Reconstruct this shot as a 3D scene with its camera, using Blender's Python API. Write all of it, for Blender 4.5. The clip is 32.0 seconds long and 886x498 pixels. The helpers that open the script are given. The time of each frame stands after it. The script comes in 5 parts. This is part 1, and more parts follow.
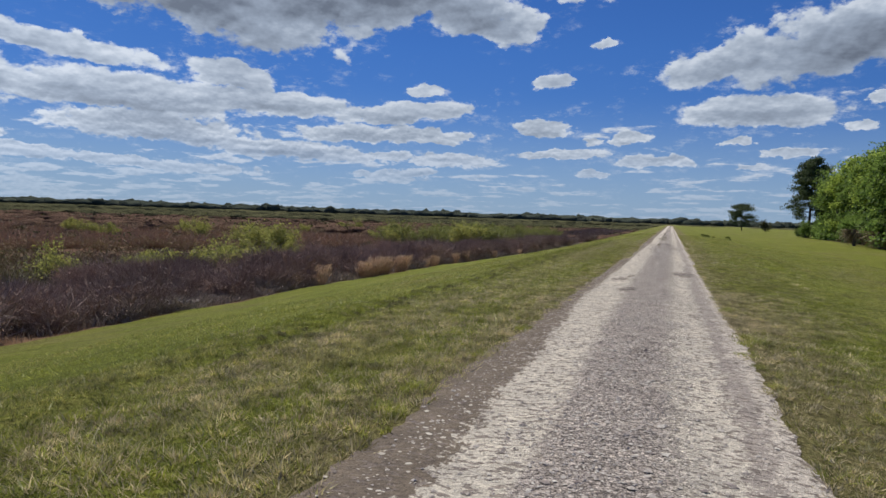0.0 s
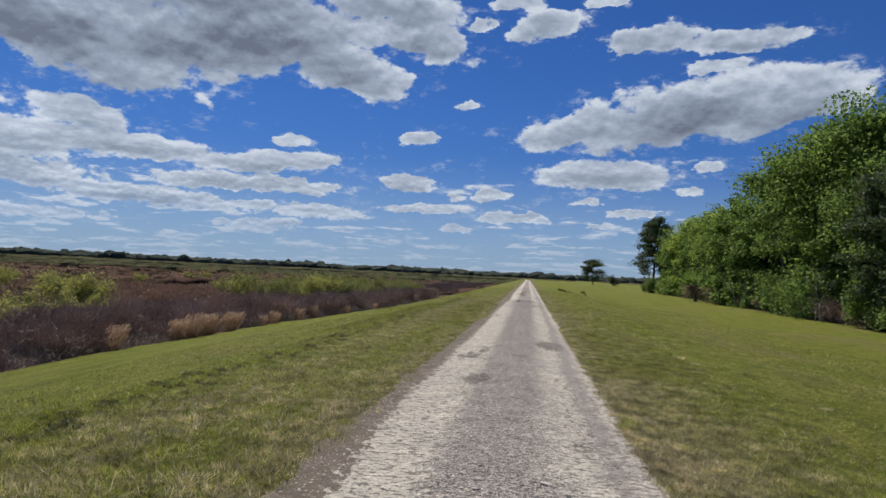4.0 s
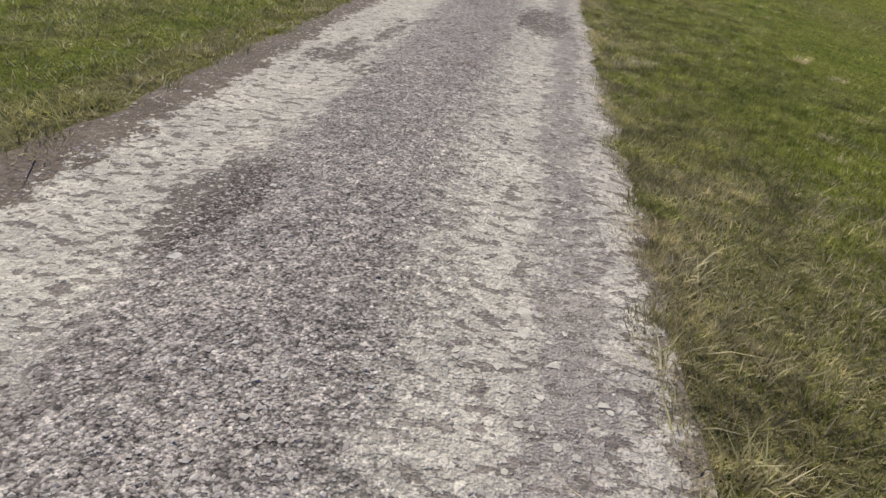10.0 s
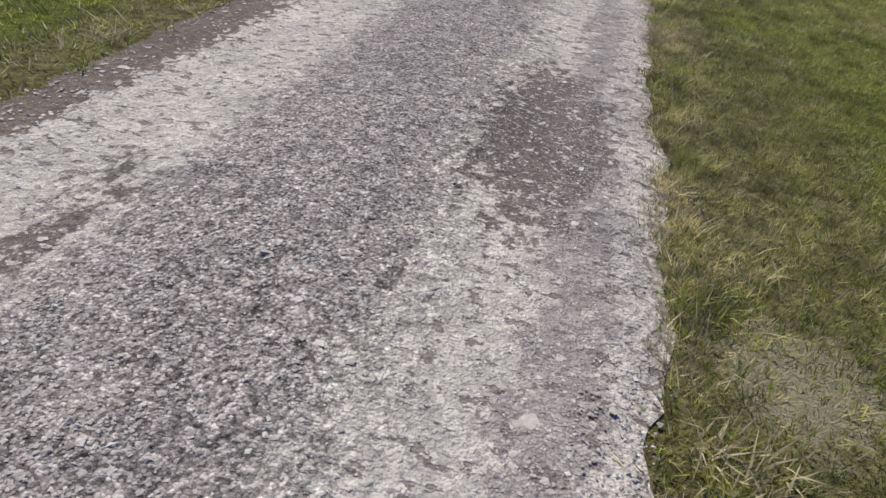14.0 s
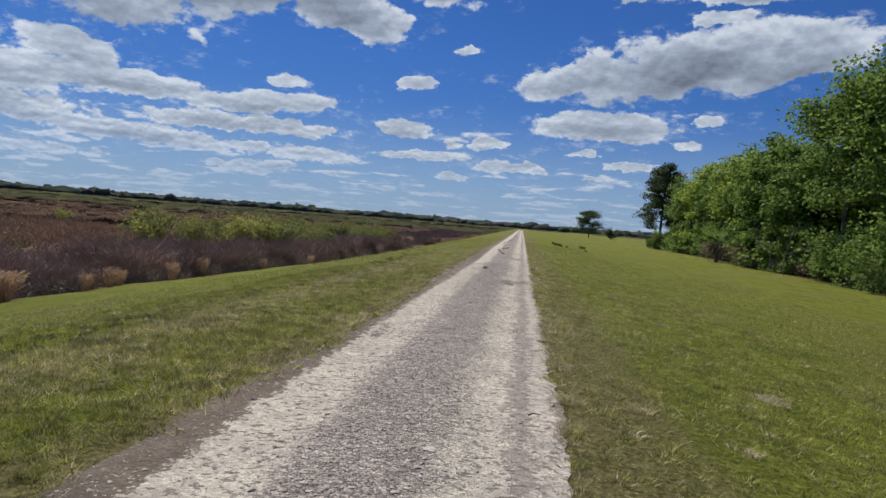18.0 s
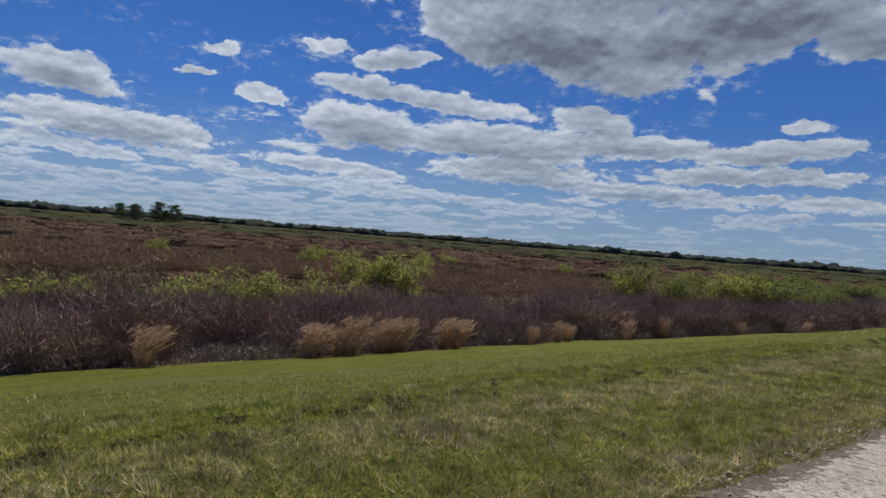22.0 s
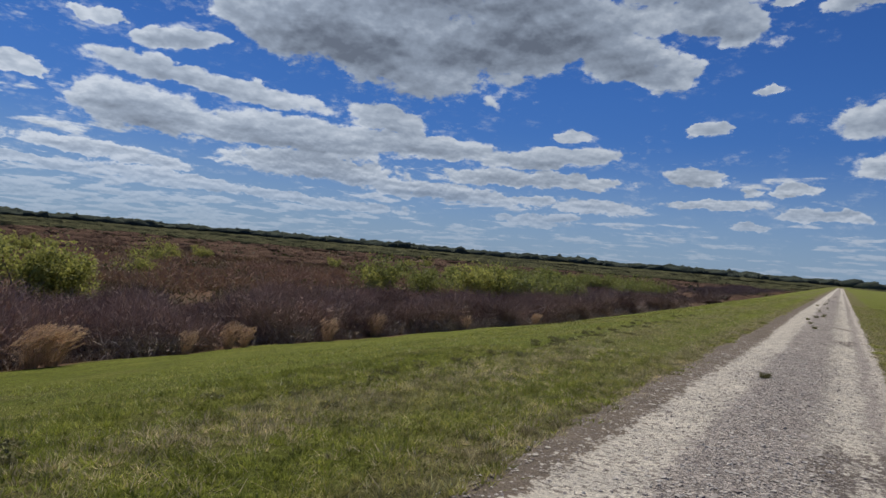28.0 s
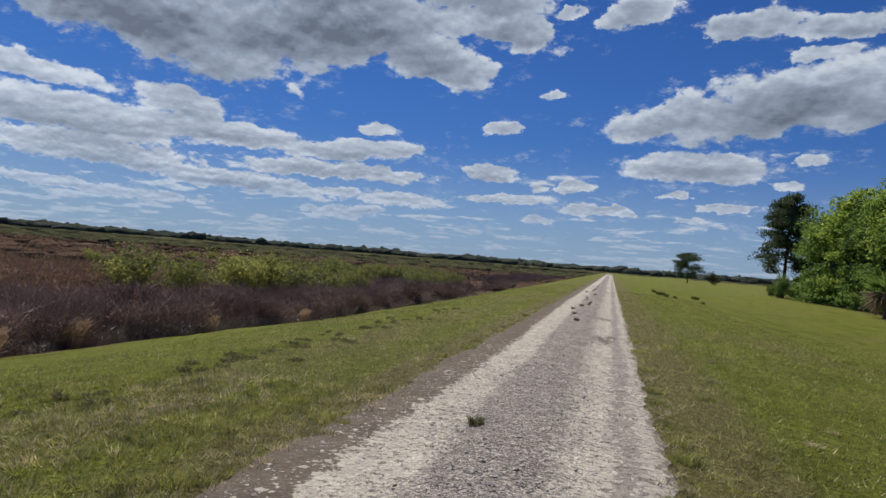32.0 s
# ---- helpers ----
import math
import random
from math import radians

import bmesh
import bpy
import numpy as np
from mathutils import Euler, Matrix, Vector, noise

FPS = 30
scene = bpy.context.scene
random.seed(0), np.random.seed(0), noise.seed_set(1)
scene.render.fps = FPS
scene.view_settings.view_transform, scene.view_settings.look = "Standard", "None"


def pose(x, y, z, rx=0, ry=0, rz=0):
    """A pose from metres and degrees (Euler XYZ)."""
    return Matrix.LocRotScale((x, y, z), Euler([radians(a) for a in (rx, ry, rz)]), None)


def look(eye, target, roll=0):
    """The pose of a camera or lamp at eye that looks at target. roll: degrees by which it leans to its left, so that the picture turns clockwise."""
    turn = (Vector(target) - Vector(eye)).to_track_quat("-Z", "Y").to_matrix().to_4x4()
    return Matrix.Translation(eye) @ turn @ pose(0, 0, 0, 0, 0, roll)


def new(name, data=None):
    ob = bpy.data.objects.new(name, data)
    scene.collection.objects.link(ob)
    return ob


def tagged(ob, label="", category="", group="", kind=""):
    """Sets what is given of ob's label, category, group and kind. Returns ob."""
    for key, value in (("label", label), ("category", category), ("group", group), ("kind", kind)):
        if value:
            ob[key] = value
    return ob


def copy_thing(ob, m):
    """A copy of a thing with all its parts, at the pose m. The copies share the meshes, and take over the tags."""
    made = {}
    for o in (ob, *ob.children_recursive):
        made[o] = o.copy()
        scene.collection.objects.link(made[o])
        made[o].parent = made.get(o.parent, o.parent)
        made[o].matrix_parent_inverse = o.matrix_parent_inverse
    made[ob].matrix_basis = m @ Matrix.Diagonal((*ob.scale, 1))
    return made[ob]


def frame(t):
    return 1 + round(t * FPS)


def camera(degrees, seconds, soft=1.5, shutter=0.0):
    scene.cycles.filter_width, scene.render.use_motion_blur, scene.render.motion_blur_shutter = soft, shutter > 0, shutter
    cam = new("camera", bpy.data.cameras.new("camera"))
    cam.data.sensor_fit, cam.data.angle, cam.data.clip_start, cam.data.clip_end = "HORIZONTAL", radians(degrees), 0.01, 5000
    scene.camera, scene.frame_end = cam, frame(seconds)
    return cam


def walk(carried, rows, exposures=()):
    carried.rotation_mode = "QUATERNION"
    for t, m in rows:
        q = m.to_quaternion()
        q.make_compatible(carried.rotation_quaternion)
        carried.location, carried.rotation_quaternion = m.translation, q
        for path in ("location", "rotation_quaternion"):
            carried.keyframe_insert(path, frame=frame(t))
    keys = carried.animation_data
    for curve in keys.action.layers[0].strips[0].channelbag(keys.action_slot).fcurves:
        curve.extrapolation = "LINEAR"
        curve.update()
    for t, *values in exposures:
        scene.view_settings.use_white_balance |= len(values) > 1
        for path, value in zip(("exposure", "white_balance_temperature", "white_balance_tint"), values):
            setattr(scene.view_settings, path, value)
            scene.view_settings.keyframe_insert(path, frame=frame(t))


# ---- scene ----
# the camera's way along the track: seconds, place in metres, yaw, pitch and roll in degrees
cam = camera(68.62, 32.0, 1.5)
PATH = [
    (0, -1.244, 1.668, 1.565, 19.33, -2.92, -1.91),
    (0.5, -1.233, 2.339, 1.598, 18.90, 1.91, -3.94),
    (1, -1.200, 3.020, 1.604, 12.70, 2.06, -3.26),
    (1.5, -1.231, 3.690, 1.607, 8.93, 2.32, -2.93),
    (2, -1.274, 4.354, 1.614, 8.55, 2.48, -3.17),
    (2.5, -1.351, 5.000, 1.625, 8.58, 2.27, -2.96),
    (4.5, -1.378, 7.662, 1.623, 6.04, 2.06, -2.47),
    (5, -1.295, 8.293, 1.612, 2.70, 1.90, -2.54),
    (5.5, -1.360, 8.941, 1.611, -0.04, 1.87, -2.17),
    (6, -1.314, 9.596, 1.596, -1.41, 1.83, -2.23),
    (6.5, -1.312, 10.258, 1.606, -2.21, 1.62, -2.10),
    (7, -1.213, 10.953, 1.529, -2.39, -3.24, -1.64),
    (7.5, -1.154, 11.586, 1.356, -2.36, -17.38, -1.39),
    (8, -1.054, 12.183, 1.296, -1.78, -22.55, -2.35),
    (8.5, -0.984, 12.805, 1.274, -0.93, -24.93, -3.93),
    (9, -0.865, 13.464, 1.288, 0.91, -26.29, -4.93),
    (9.5, -0.848, 14.107, 1.291, 4.40, -27.71, -5.57),
    (10, -0.839, 14.718, 1.288, 9.11, -29.17, -5.36),
    (10.5, -0.832, 15.375, 1.288, 10.98, -30.23, -6.22),
    (11, -0.813, 16.019, 1.304, 11.96, -31.24, -6.14),
    (11.5, -0.827, 16.660, 1.283, 13.65, -33.26, -5.96),
    (12, -0.836, 17.295, 1.260, 14.22, -34.17, -6.21),
    (12.5, -0.804, 17.932, 1.254, 14.20, -34.56, -6.42),
    (13, -0.784, 18.566, 1.261, 14.14, -34.82, -6.47),
    (13.5, -0.710, 19.242, 1.273, 14.33, -34.91, -6.34),
    (14, -0.679, 19.903, 1.298, 14.69, -35.05, -5.80),
    (14.5, -0.628, 20.538, 1.343, 15.86, -34.95, -5.16),
    (15, -0.617, 21.158, 1.341, 16.41, -32.55, -4.32),
    (15.5, -0.592, 21.800, 1.376, 15.95, -24.59, -3.00),
    (17.5, -0.658, 24.288, 1.615, 7.70, -3.98, -4.79),
    (18, -0.706, 24.929, 1.644, 6.98, -2.43, -4.45),
    (18.5, -0.697, 25.591, 1.647, 8.28, -0.49, -4.31),
    (19, -0.847, 26.252, 1.650, 18.21, 0.00, -4.84),
    (19.5, -0.929, 26.900, 1.605, 33.09, 0.95, -5.67),
    (20, -0.977, 27.554, 1.609, 44.97, -0.17, -5.84),
    (20.5, -0.907, 28.219, 1.629, 49.51, -0.36, -5.50),
    (21, -0.871, 28.873, 1.623, 49.66, -0.44, -4.76),
    (21.5, -0.823, 29.521, 1.606, 49.59, -0.67, -4.49),
    (22, -0.851, 30.161, 1.593, 49.65, -0.82, -4.47),
    (22.5, -0.792, 30.831, 1.591, 50.00, -0.87, -4.53),
    (23, -0.828, 31.496, 1.581, 50.65, -1.23, -4.55),
    (23.5, -0.760, 32.146, 1.578, 50.64, -1.33, -4.59),
    (24, -0.803, 32.794, 1.586, 49.72, -1.39, -4.64),
    (24.5, -0.731, 33.432, 1.617, 47.33, -1.04, -4.91),
    (25, -0.818, 34.046, 1.611, 45.62, -0.30, -4.92),
    (25.5, -0.833, 34.723, 1.602, 43.73, -0.10, -4.53),
    (26, -0.861, 35.354, 1.588, 41.25, 0.01, -4.07),
    (26.5, -0.858, 35.984, 1.578, 38.19, 0.43, -4.38),
    (28.5, -1.080, 38.225, 1.537, 30.16, -0.16, -4.91),
    (29, -1.073, 38.841, 1.543, 28.63, -0.36, -4.92),
    (29.5, -0.981, 39.469, 1.558, 25.93, -0.05, -5.03),
    (30, -0.961, 40.114, 1.545, 21.95, -0.10, -4.70),
    (30.5, -0.867, 40.752, 1.539, 19.63, 0.67, -4.80),
    (31, -0.889, 41.380, 1.565, 17.25, 0.44, -4.85),
    (31.5, -0.840, 42.024, 1.581, 15.54, 0.72, -5.17),
    (32, -0.814, 42.684, 1.575, 14.55, 0.82, -4.51),
]
walk(cam, [(t, pose(x, y, z, 90 + pitch, roll, yaw)) for t, x, y, z, yaw, pitch, roll in PATH],
     [(0, 0.0, 6500, 10), (10, 0.05, 6400, 10), (11, 0.07, 6200, 14), (12, 0.08, 5950, 18), (13.2, 0.08, 6000, 17), (14, 0.05, 6050, 13), (15.5, 0.02, 6200, 9), (18.5, 0.0, 6500, 10), (20, -0.2, 6500, 10), (21, -0.26, 6500, 10), (26.5, -0.25, 6500, 10), (30, -0.2, 6500, 10), (32, -0.1, 6500, 10)])

# ---- sky and sun ----
SUN_AZ, SUN_EL = -38.0, 57.0      # degrees to the right of the road's way, and above the horizon
world = bpy.data.worlds.new("sky")
scene.world = world
world.use_nodes = True
wt = world.node_tree
wt.nodes.clear()


def wn(kind, **props):
    node = wt.nodes.new(kind)
    for key, value in props.items():
        setattr(node, key, value)
    return node


def wmath(op, a, b=None, c=None, clamp=False):
    node = wn("ShaderNodeMath", operation=op, use_clamp=clamp)
    for k, v in enumerate((a, b, c)):
        if v is None:
            continue
        if isinstance(v, (int, float)):
            node.inputs[k].default_value = v
        else:
            wt.links.new(v, node.inputs[k])
    return node.outputs[0]


sky = wn("ShaderNodeTexSky", sky_type="NISHITA", sun_disc=False, sun_elevation=radians(SUN_EL), sun_rotation=radians(SUN_AZ),
         air_density=1.0, dust_density=0.0, ozone_density=2.0, altitude=0)
deep = wn("ShaderNodeHueSaturation")
deep.inputs["Saturation"].default_value = 1.15
deep.inputs["Value"].default_value = 0.047
wt.links.new(sky.outputs[0], deep.inputs["Color"])

way = wn("ShaderNodeTexCoord")
parts_xyz = wn("ShaderNodeSeparateXYZ")
wt.links.new(way.outputs["Generated"], parts_xyz.inputs[0])
dx, dy, dz = parts_xyz.outputs
az = wmath("MULTIPLY", wmath("ARCTAN2", wmath("MULTIPLY", dx, -1.0), dy), 57.2958)   # degrees, to the left of the road's way
el = wmath("MULTIPLY", wmath("ARCSINE", dz), 57.2958)
angles = wn("ShaderNodeCombineXYZ")
wt.links.new(az, angles.inputs[0])
wt.links.new(el, angles.inputs[1])

# the air is a cooler blue than the model's, most of all low down
cool = wn("ShaderNodeMapRange")
for k, v in zip(("From Min", "From Max", "To Min", "To Max"), (0.0, 14.0, 0.0, 1.0)):
    cool.inputs[k].default_value = v
wt.links.new(el, cool.inputs["Value"])
hue = wn("ShaderNodeMix", data_type="RGBA")
wt.links.new(cool.outputs[0], hue.inputs["Factor"])
hue.inputs["A"].default_value = (0.44, 0.66, 1.26, 1)
hue.inputs["B"].default_value = (0.52, 0.86, 1.50, 1)
blue = wn("ShaderNodeMix", data_type="RGBA", blend_type="MULTIPLY")
blue.inputs["Factor"].default_value = 1.0
wt.links.new(deep.outputs[0], blue.inputs["A"])
wt.links.new(hue.outputs["Result"], blue.inputs["B"])

# the flat cloud layer, seen in perspective
lift = wmath("ADD", wmath("MAXIMUM", dz, 0.0), 0.115)
flat_xyz = wn("ShaderNodeCombineXYZ")
wt.links.new(wmath("DIVIDE", dx, lift), flat_xyz.inputs[0])
wt.links.new(wmath("DIVIDE", dy, lift), flat_xyz.inputs[1])


def wnoise(vector, scale, detail, rough, offset=0.0):
    move = wn("ShaderNodeMapping")
    move.inputs["Location"].default_value = (offset, offset * 0.7, offset * 0.3)
    wt.links.new(vector, move.inputs[0])
    node = wn("ShaderNodeTexNoise")
    node.inputs["Scale"].default_value = scale
    node.inputs["Detail"].default_value = detail
    node.inputs["Roughness"].default_value = rough
    wt.links.new(move.outputs[0], node.inputs["Vector"])
    return node.outputs["Fac"]


def remap(value, lo, hi, to_lo, to_hi, soft_=True):
    node = wn("ShaderNodeMapRange", interpolation_type="SMOOTHSTEP" if soft_ else "LINEAR")
    for k, v in zip(("From Min", "From Max", "To Min", "To Max"), (lo, hi, to_lo, to_hi)):
        node.inputs[k].default_value = v
    wt.links.new(value, node.inputs["Value"])
    return node.outputs[0]


high_up = remap(el, 4.0, 15.0, 0.0, 1.0)      # low clouds are farther off, so their heads look smaller


def shifted(da, de, stretch_):
    """The sky's angles moved by so many degrees, for the form and, a little higher up, for the light on it."""
    node = wn("ShaderNodeMapping")
    node.inputs["Location"].default_value = (da, de * stretch_, 0)
    node.inputs["Scale"].default_value = (1.0, stretch_, 1.0)
    wt.links.new(angles.outputs[0], node.inputs[0])
    return node.outputs[0]


bend = wn("ShaderNodeTexNoise")
bend.inputs["Scale"].default_value = 0.5
bend.inputs["Detail"].default_value = 7.0
bend.inputs["Roughness"].default_value = 0.6
wt.links.new(shifted(0, 0, 1.7), bend.inputs["Vector"])
middle = wn("ShaderNodeVectorMath", operation="SUBTRACT")
wt.links.new(bend.outputs["Color"], middle.inputs[0])
middle.inputs[1].default_value = (0.5, 0.5, 0.5)
ragged = wn("ShaderNodeVectorMath", operation="MULTIPLY_ADD")
wt.links.new(middle.outputs[0], ragged.inputs[0])
ragged.inputs[1].default_value = (3.4, 1.5, 0.0)
wt.links.new(angles.outputs[0], ragged.inputs[2])


def billow(vector, scale):
    """Rounded heads of cloud, with smaller ones on them: high in the middle of each cell, creased between."""
    turned = wn("ShaderNodeVectorMath", operation="MULTIPLY_ADD")
    wt.links.new(middle.outputs[0], turned.inputs[0])
    turned.inputs[1].default_value = (2.0, 2.0, 0.0)
    wt.links.new(vector, turned.inputs[2])
    node = wn("ShaderNodeTexVoronoi", voronoi_dimensions="2D", feature="SMOOTH_F1")
    node.inputs["Scale"].default_value = scale
    node.inputs["Detail"].default_value = 2.0
    node.inputs["Roughness"].default_value = 0.6
    node.inputs["Smoothness"].default_value = 0.35
    wt.links.new(turned.outputs[0], node.inputs["Vector"])
    return wmath("SUBTRACT", 0.62, node.outputs["Distance"])


def lumps_at(d, detail=10.0):
    """The uneven form of the clouds, d times a step higher up."""
    far_, near_ = shifted(0.05 * d, 0.20 * d, 1.6), shifted(0.12 * d, 0.5 * d, 1.5)
    fine = wmath("ADD", wmath("MULTIPLY", wmath("SUBTRACT", wnoise(far_, 0.5, detail - 1.0, 0.62), 0.5), 2.1), wmath("MULTIPLY", billow(far_, 0.75), 0.34))
    wide = wmath("ADD", wmath("MULTIPLY", wmath("SUBTRACT", wnoise(near_, 0.19, detail, 0.62, 3.0), 0.5), 3.0), wmath("MULTIPLY", billow(near_, 0.30), 0.46))
    node = wn("ShaderNodeMix")
    wt.links.new(high_up, node.inputs["Factor"])
    wt.links.new(fine, node.inputs["A"])
    wt.links.new(wide, node.inputs["B"])
    return node.outputs["Result"]


lumps = lumps_at(0.0)
relief = wmath("SUBTRACT", lumps_at(0.0, 4.0), lumps_at(1.0, 4.0))       # bright where the cloud thins out upwards
clouds_at, grey_at, last_cloud = [], [], []     # each cloud is worked out after the one before


def cloud(a, e, half_a, half_e, tilt=0.0):
    """One cumulus: azimuth and elevation of its middle, its half width and half height in degrees, its lean. Larger ones are grey below."""
    for drop, size, weight, rows_ in ((0.0, 1.0, 1.0, clouds_at), (0.42, 0.95, min(1.0, 0.18 + half_e / 4.0), grey_at)):
        if rows_ is grey_at and half_e < 0.85:
            continue
        place = wn("ShaderNodeMapping", vector_type="TEXTURE")
        place.inputs["Location"].default_value = (a, e - drop * half_e, 0)
        place.inputs["Rotation"].default_value = (0, 0, radians(tilt))
        place.inputs["Scale"].default_value = (half_a * size, half_e * size, 1)
        start = ragged.outputs[0]
        if last_cloud:
            step = wn("ShaderNodeVectorMath", operation="MULTIPLY_ADD")
            wt.links.new(last_cloud[-1], step.inputs[0])
            step.inputs[1].default_value = (0.000001, 0.000001, 0.0)
            wt.links.new(start, step.inputs[2])
            start = step.outputs[0]
        wt.links.new(start, place.inputs[0])
        far_out = wn("ShaderNodeVectorMath", operation="LENGTH")
        wt.links.new(place.outputs[0], far_out.inputs[0])
        level = wn("ShaderNodeSeparateXYZ")
        wt.links.new(place.outputs[0], level.inputs[0])
        inward = wmath("SUBTRACT", 1.0, wmath("MAXIMUM", far_out.outputs["Value"], wmath("MULTIPLY", level.outputs[1], -1.25)))
        if rows_ is clouds_at:
            inward = wmath("MINIMUM", wmath("MULTIPLY", inward, 1.7), 1.15 if half_e > 3 else 0.7)
        here = wmath("MULTIPLY", inward, weight) if weight < 1.0 else inward
        rows_[:] = [wmath("SMOOTH_MAX", rows_[0], here, 0.12) if rows_ else here]
        last_cloud.append(rows_[0])


cloud(80.8, 10.2, 4.7, 1.70, 4)
cloud(69.5, 14.1, 1.5, 0.69, -4)
cloud(71.3, 12.1, 1.9, 0.43, 1)
cloud(65.9, 10.9, 2.5, 0.77, 4)
cloud(61.3, 15.4, 2.0, 0.80, 1)
cloud(54.6, 15.0, 3.9, 0.91, -9)
cloud(41.0, 18.0, 15.5, 5.2, 10)
cloud(25.1, 19.5, 13.3, 3.67, -4)
cloud(17.0, 16.8, 4.5, 1.99, 1)
cloud(30.0, 18.1, 10.0, 3.36, -0)
cloud(34.1, 23.8, 21.9, 4.75, -0)
cloud(52.9, 12.1, 10.2, 1.12, 5)
cloud(57.1, 9.1, 6.3, 2.19, 4)
cloud(45.7, 8.6, 11.2, 1.73, 2)
cloud(37.1, 10.8, 4.2, 1.39, 11)
cloud(34.6, 9.0, 7.4, 1.30, 1)
cloud(43.5, 6.3, 8.3, 1.46, 1)
cloud(23.0, 8.8, 7.5, 1.12, -6)
cloud(24.6, 6.8, 9.3, 0.89, -1)
cloud(18.8, 4.9, 4.0, 0.76, -1)
cloud(20.8, 10.8, 2.1, 0.63, -4)
cloud(77.1, 7.0, 8.8, 1.55, 3)
cloud(80.5, 5.0, 5.9, 0.76, 3)
cloud(83.2, 3.2, 2.1, 0.41, -1)
cloud(71.7, 5.2, 5.1, 0.59, 4)
cloud(77.3, 3.1, 4.7, 0.39, 1)
cloud(65.3, 4.2, 6.9, 0.52, 4)
cloud(59.3, 5.5, 7.2, 0.82, 4)
cloud(54.2, 4.0, 7.4, 0.59, 4)
cloud(32.4, 5.1, 9.0, 0.94, 2)
cloud(41.3, 3.3, 6.3, 0.54, 1)
cloud(25.5, 5.0, 3.3, 0.45, -1)
cloud(22.5, 3.7, 2.7, 0.35, -1)
cloud(70.6, 2.2, 12.0, 0.42, 2)
cloud(47.7, 3.6, 8.8, 0.44, 1)
cloud(15.9, 17.0, 5.5, 2.22, 12)
cloud(10.0, 19.9, 5.8, 1.89, 7)
cloud(13.2, 22.4, 8.0, 1.84, 2)
cloud(1.8, 23.0, 3.4, 0.69, -3)
cloud(-0.5, 21.3, 3.8, 1.30, -11)
cloud(-5.3, 23.0, 2.3, 0.58, -3)
cloud(4.9, 21.3, 1.7, 0.79, -13)
cloud(-9.4, 19.9, 4.5, 1.18, -3)
cloud(-16.8, 19.3, 5.7, 0.96, 2)
cloud(-14.5, 17.5, 3.0, 0.75, -3)
cloud(-4.4, 13.0, 7.5, 1.75, -11)
cloud(-12.0, 14.2, 10.2, 3.1, -11)
cloud(-19.9, 14.3, 6.8, 2.50, -11)
cloud(-5.9, 8.9, 6.5, 1.49, 0)
cloud(-14.6, 9.6, 1.5, 0.57, -6)
cloud(10.3, 11.6, 2.1, 0.73, -8)
cloud(6.0, 14.7, 1.4, 0.38, -3)
cloud(10.8, 7.7, 2.9, 0.89, 2)
cloud(6.5, 6.7, 1.0, 0.44, -3)
cloud(3.6, 7.1, 1.9, 0.73, -3)
cloud(9.5, 5.6, 4.2, 0.45, -3)
cloud(1.8, 5.1, 3.7, 0.68, 1)
cloud(18.2, 4.8, 3.9, 0.74, 0)
cloud(-8.7, 5.7, 2.7, 0.42, -3)
cloud(-6.3, 4.7, 1.7, 0.38, -3)
cloud(-4.7, 6.6, 1.5, 0.33, -3)
cloud(-13.0, 7.6, 1.2, 0.45, -3)
cloud(6.2, 4.0, 2.2, 0.35, -3)
cloud(24.0, 3.2, 3.6, 0.54, 1)
cloud(-16.9, 4.3, 2.6, 0.39, -3)
cloud(-33.1, 13.0, 3.6, 1.1, 0)


field = clouds_at[0]
grey = grey_at[0]
body = wmath("ADD", wmath("ADD", field, lumps), 0.06)
# small fair-weather clouds in rows towards the horizon and over the rest of the sky
rows_noise = wnoise(flat_xyz.outputs[0], 3.0, 7.0, 0.56, 5.0)
above = wn("ShaderNodeVectorMath", operation="SCALE")      # the same rows a little higher up
wt.links.new(flat_xyz.outputs[0], above.inputs[0])
above.inputs["Scale"].default_value = 0.975
rows_light = wmath("SUBTRACT", rows_noise, wnoise(above.outputs[0], 3.0, 7.0, 0.56, 5.0))
leftward = remap(az, 22.0, 60.0, 0.0, 0.07)
small = wmath("MULTIPLY", wmath("ADD", wmath("SUBTRACT", rows_noise, remap(el, 0.5, 12.0, 0.49, 0.70, False)), leftward), 3.2)
both = wmath("MAXIMUM", body, small)
wisps = wmath("MULTIPLY", remap(both, -0.55, 0.10, 0.0, 0.5), remap(wnoise(shifted(0, 0, 2.0), 0.62, 7.0, 0.66, 8.0), 0.50, 0.70, 0.0, 1.0))
cover = wmath("MAXIMUM", remap(both, 0.0, 0.32, 0.0, 1.0), wisps)
deep_in = wmath("MULTIPLY", wmath("MINIMUM", wmath("MAXIMUM", both, 0.0), 1.2), 0.34)
light_on = wmath("ADD", wmath("MULTIPLY", relief, -0.70), wmath("MULTIPLY", rows_light, -1.3))
shaded = wmath("ADD", wmath("ADD", wmath("MULTIPLY", wmath("MAXIMUM", grey, 0.0), 0.95), deep_in), light_on)
thick = remap(shaded, 0.0, 1.22, 0.0, 1.0, False)
tone = wn("ShaderNodeValToRGB")
tone.color_ramp.elements[0].color = (0.63, 0.692, 0.785, 1)
tone.color_ramp.elements[1].position = 1.0
tone.color_ramp.elements[1].color = (0.150, 0.180, 0.236, 1)
edge_white = tone.color_ramp.elements.new(0.20)
edge_white.color = (0.465, 0.535, 0.640, 1)
mid = tone.color_ramp.elements.new(0.46)
mid.color = (0.318, 0.380, 0.480, 1)
wt.links.new(thick, tone.inputs[0])
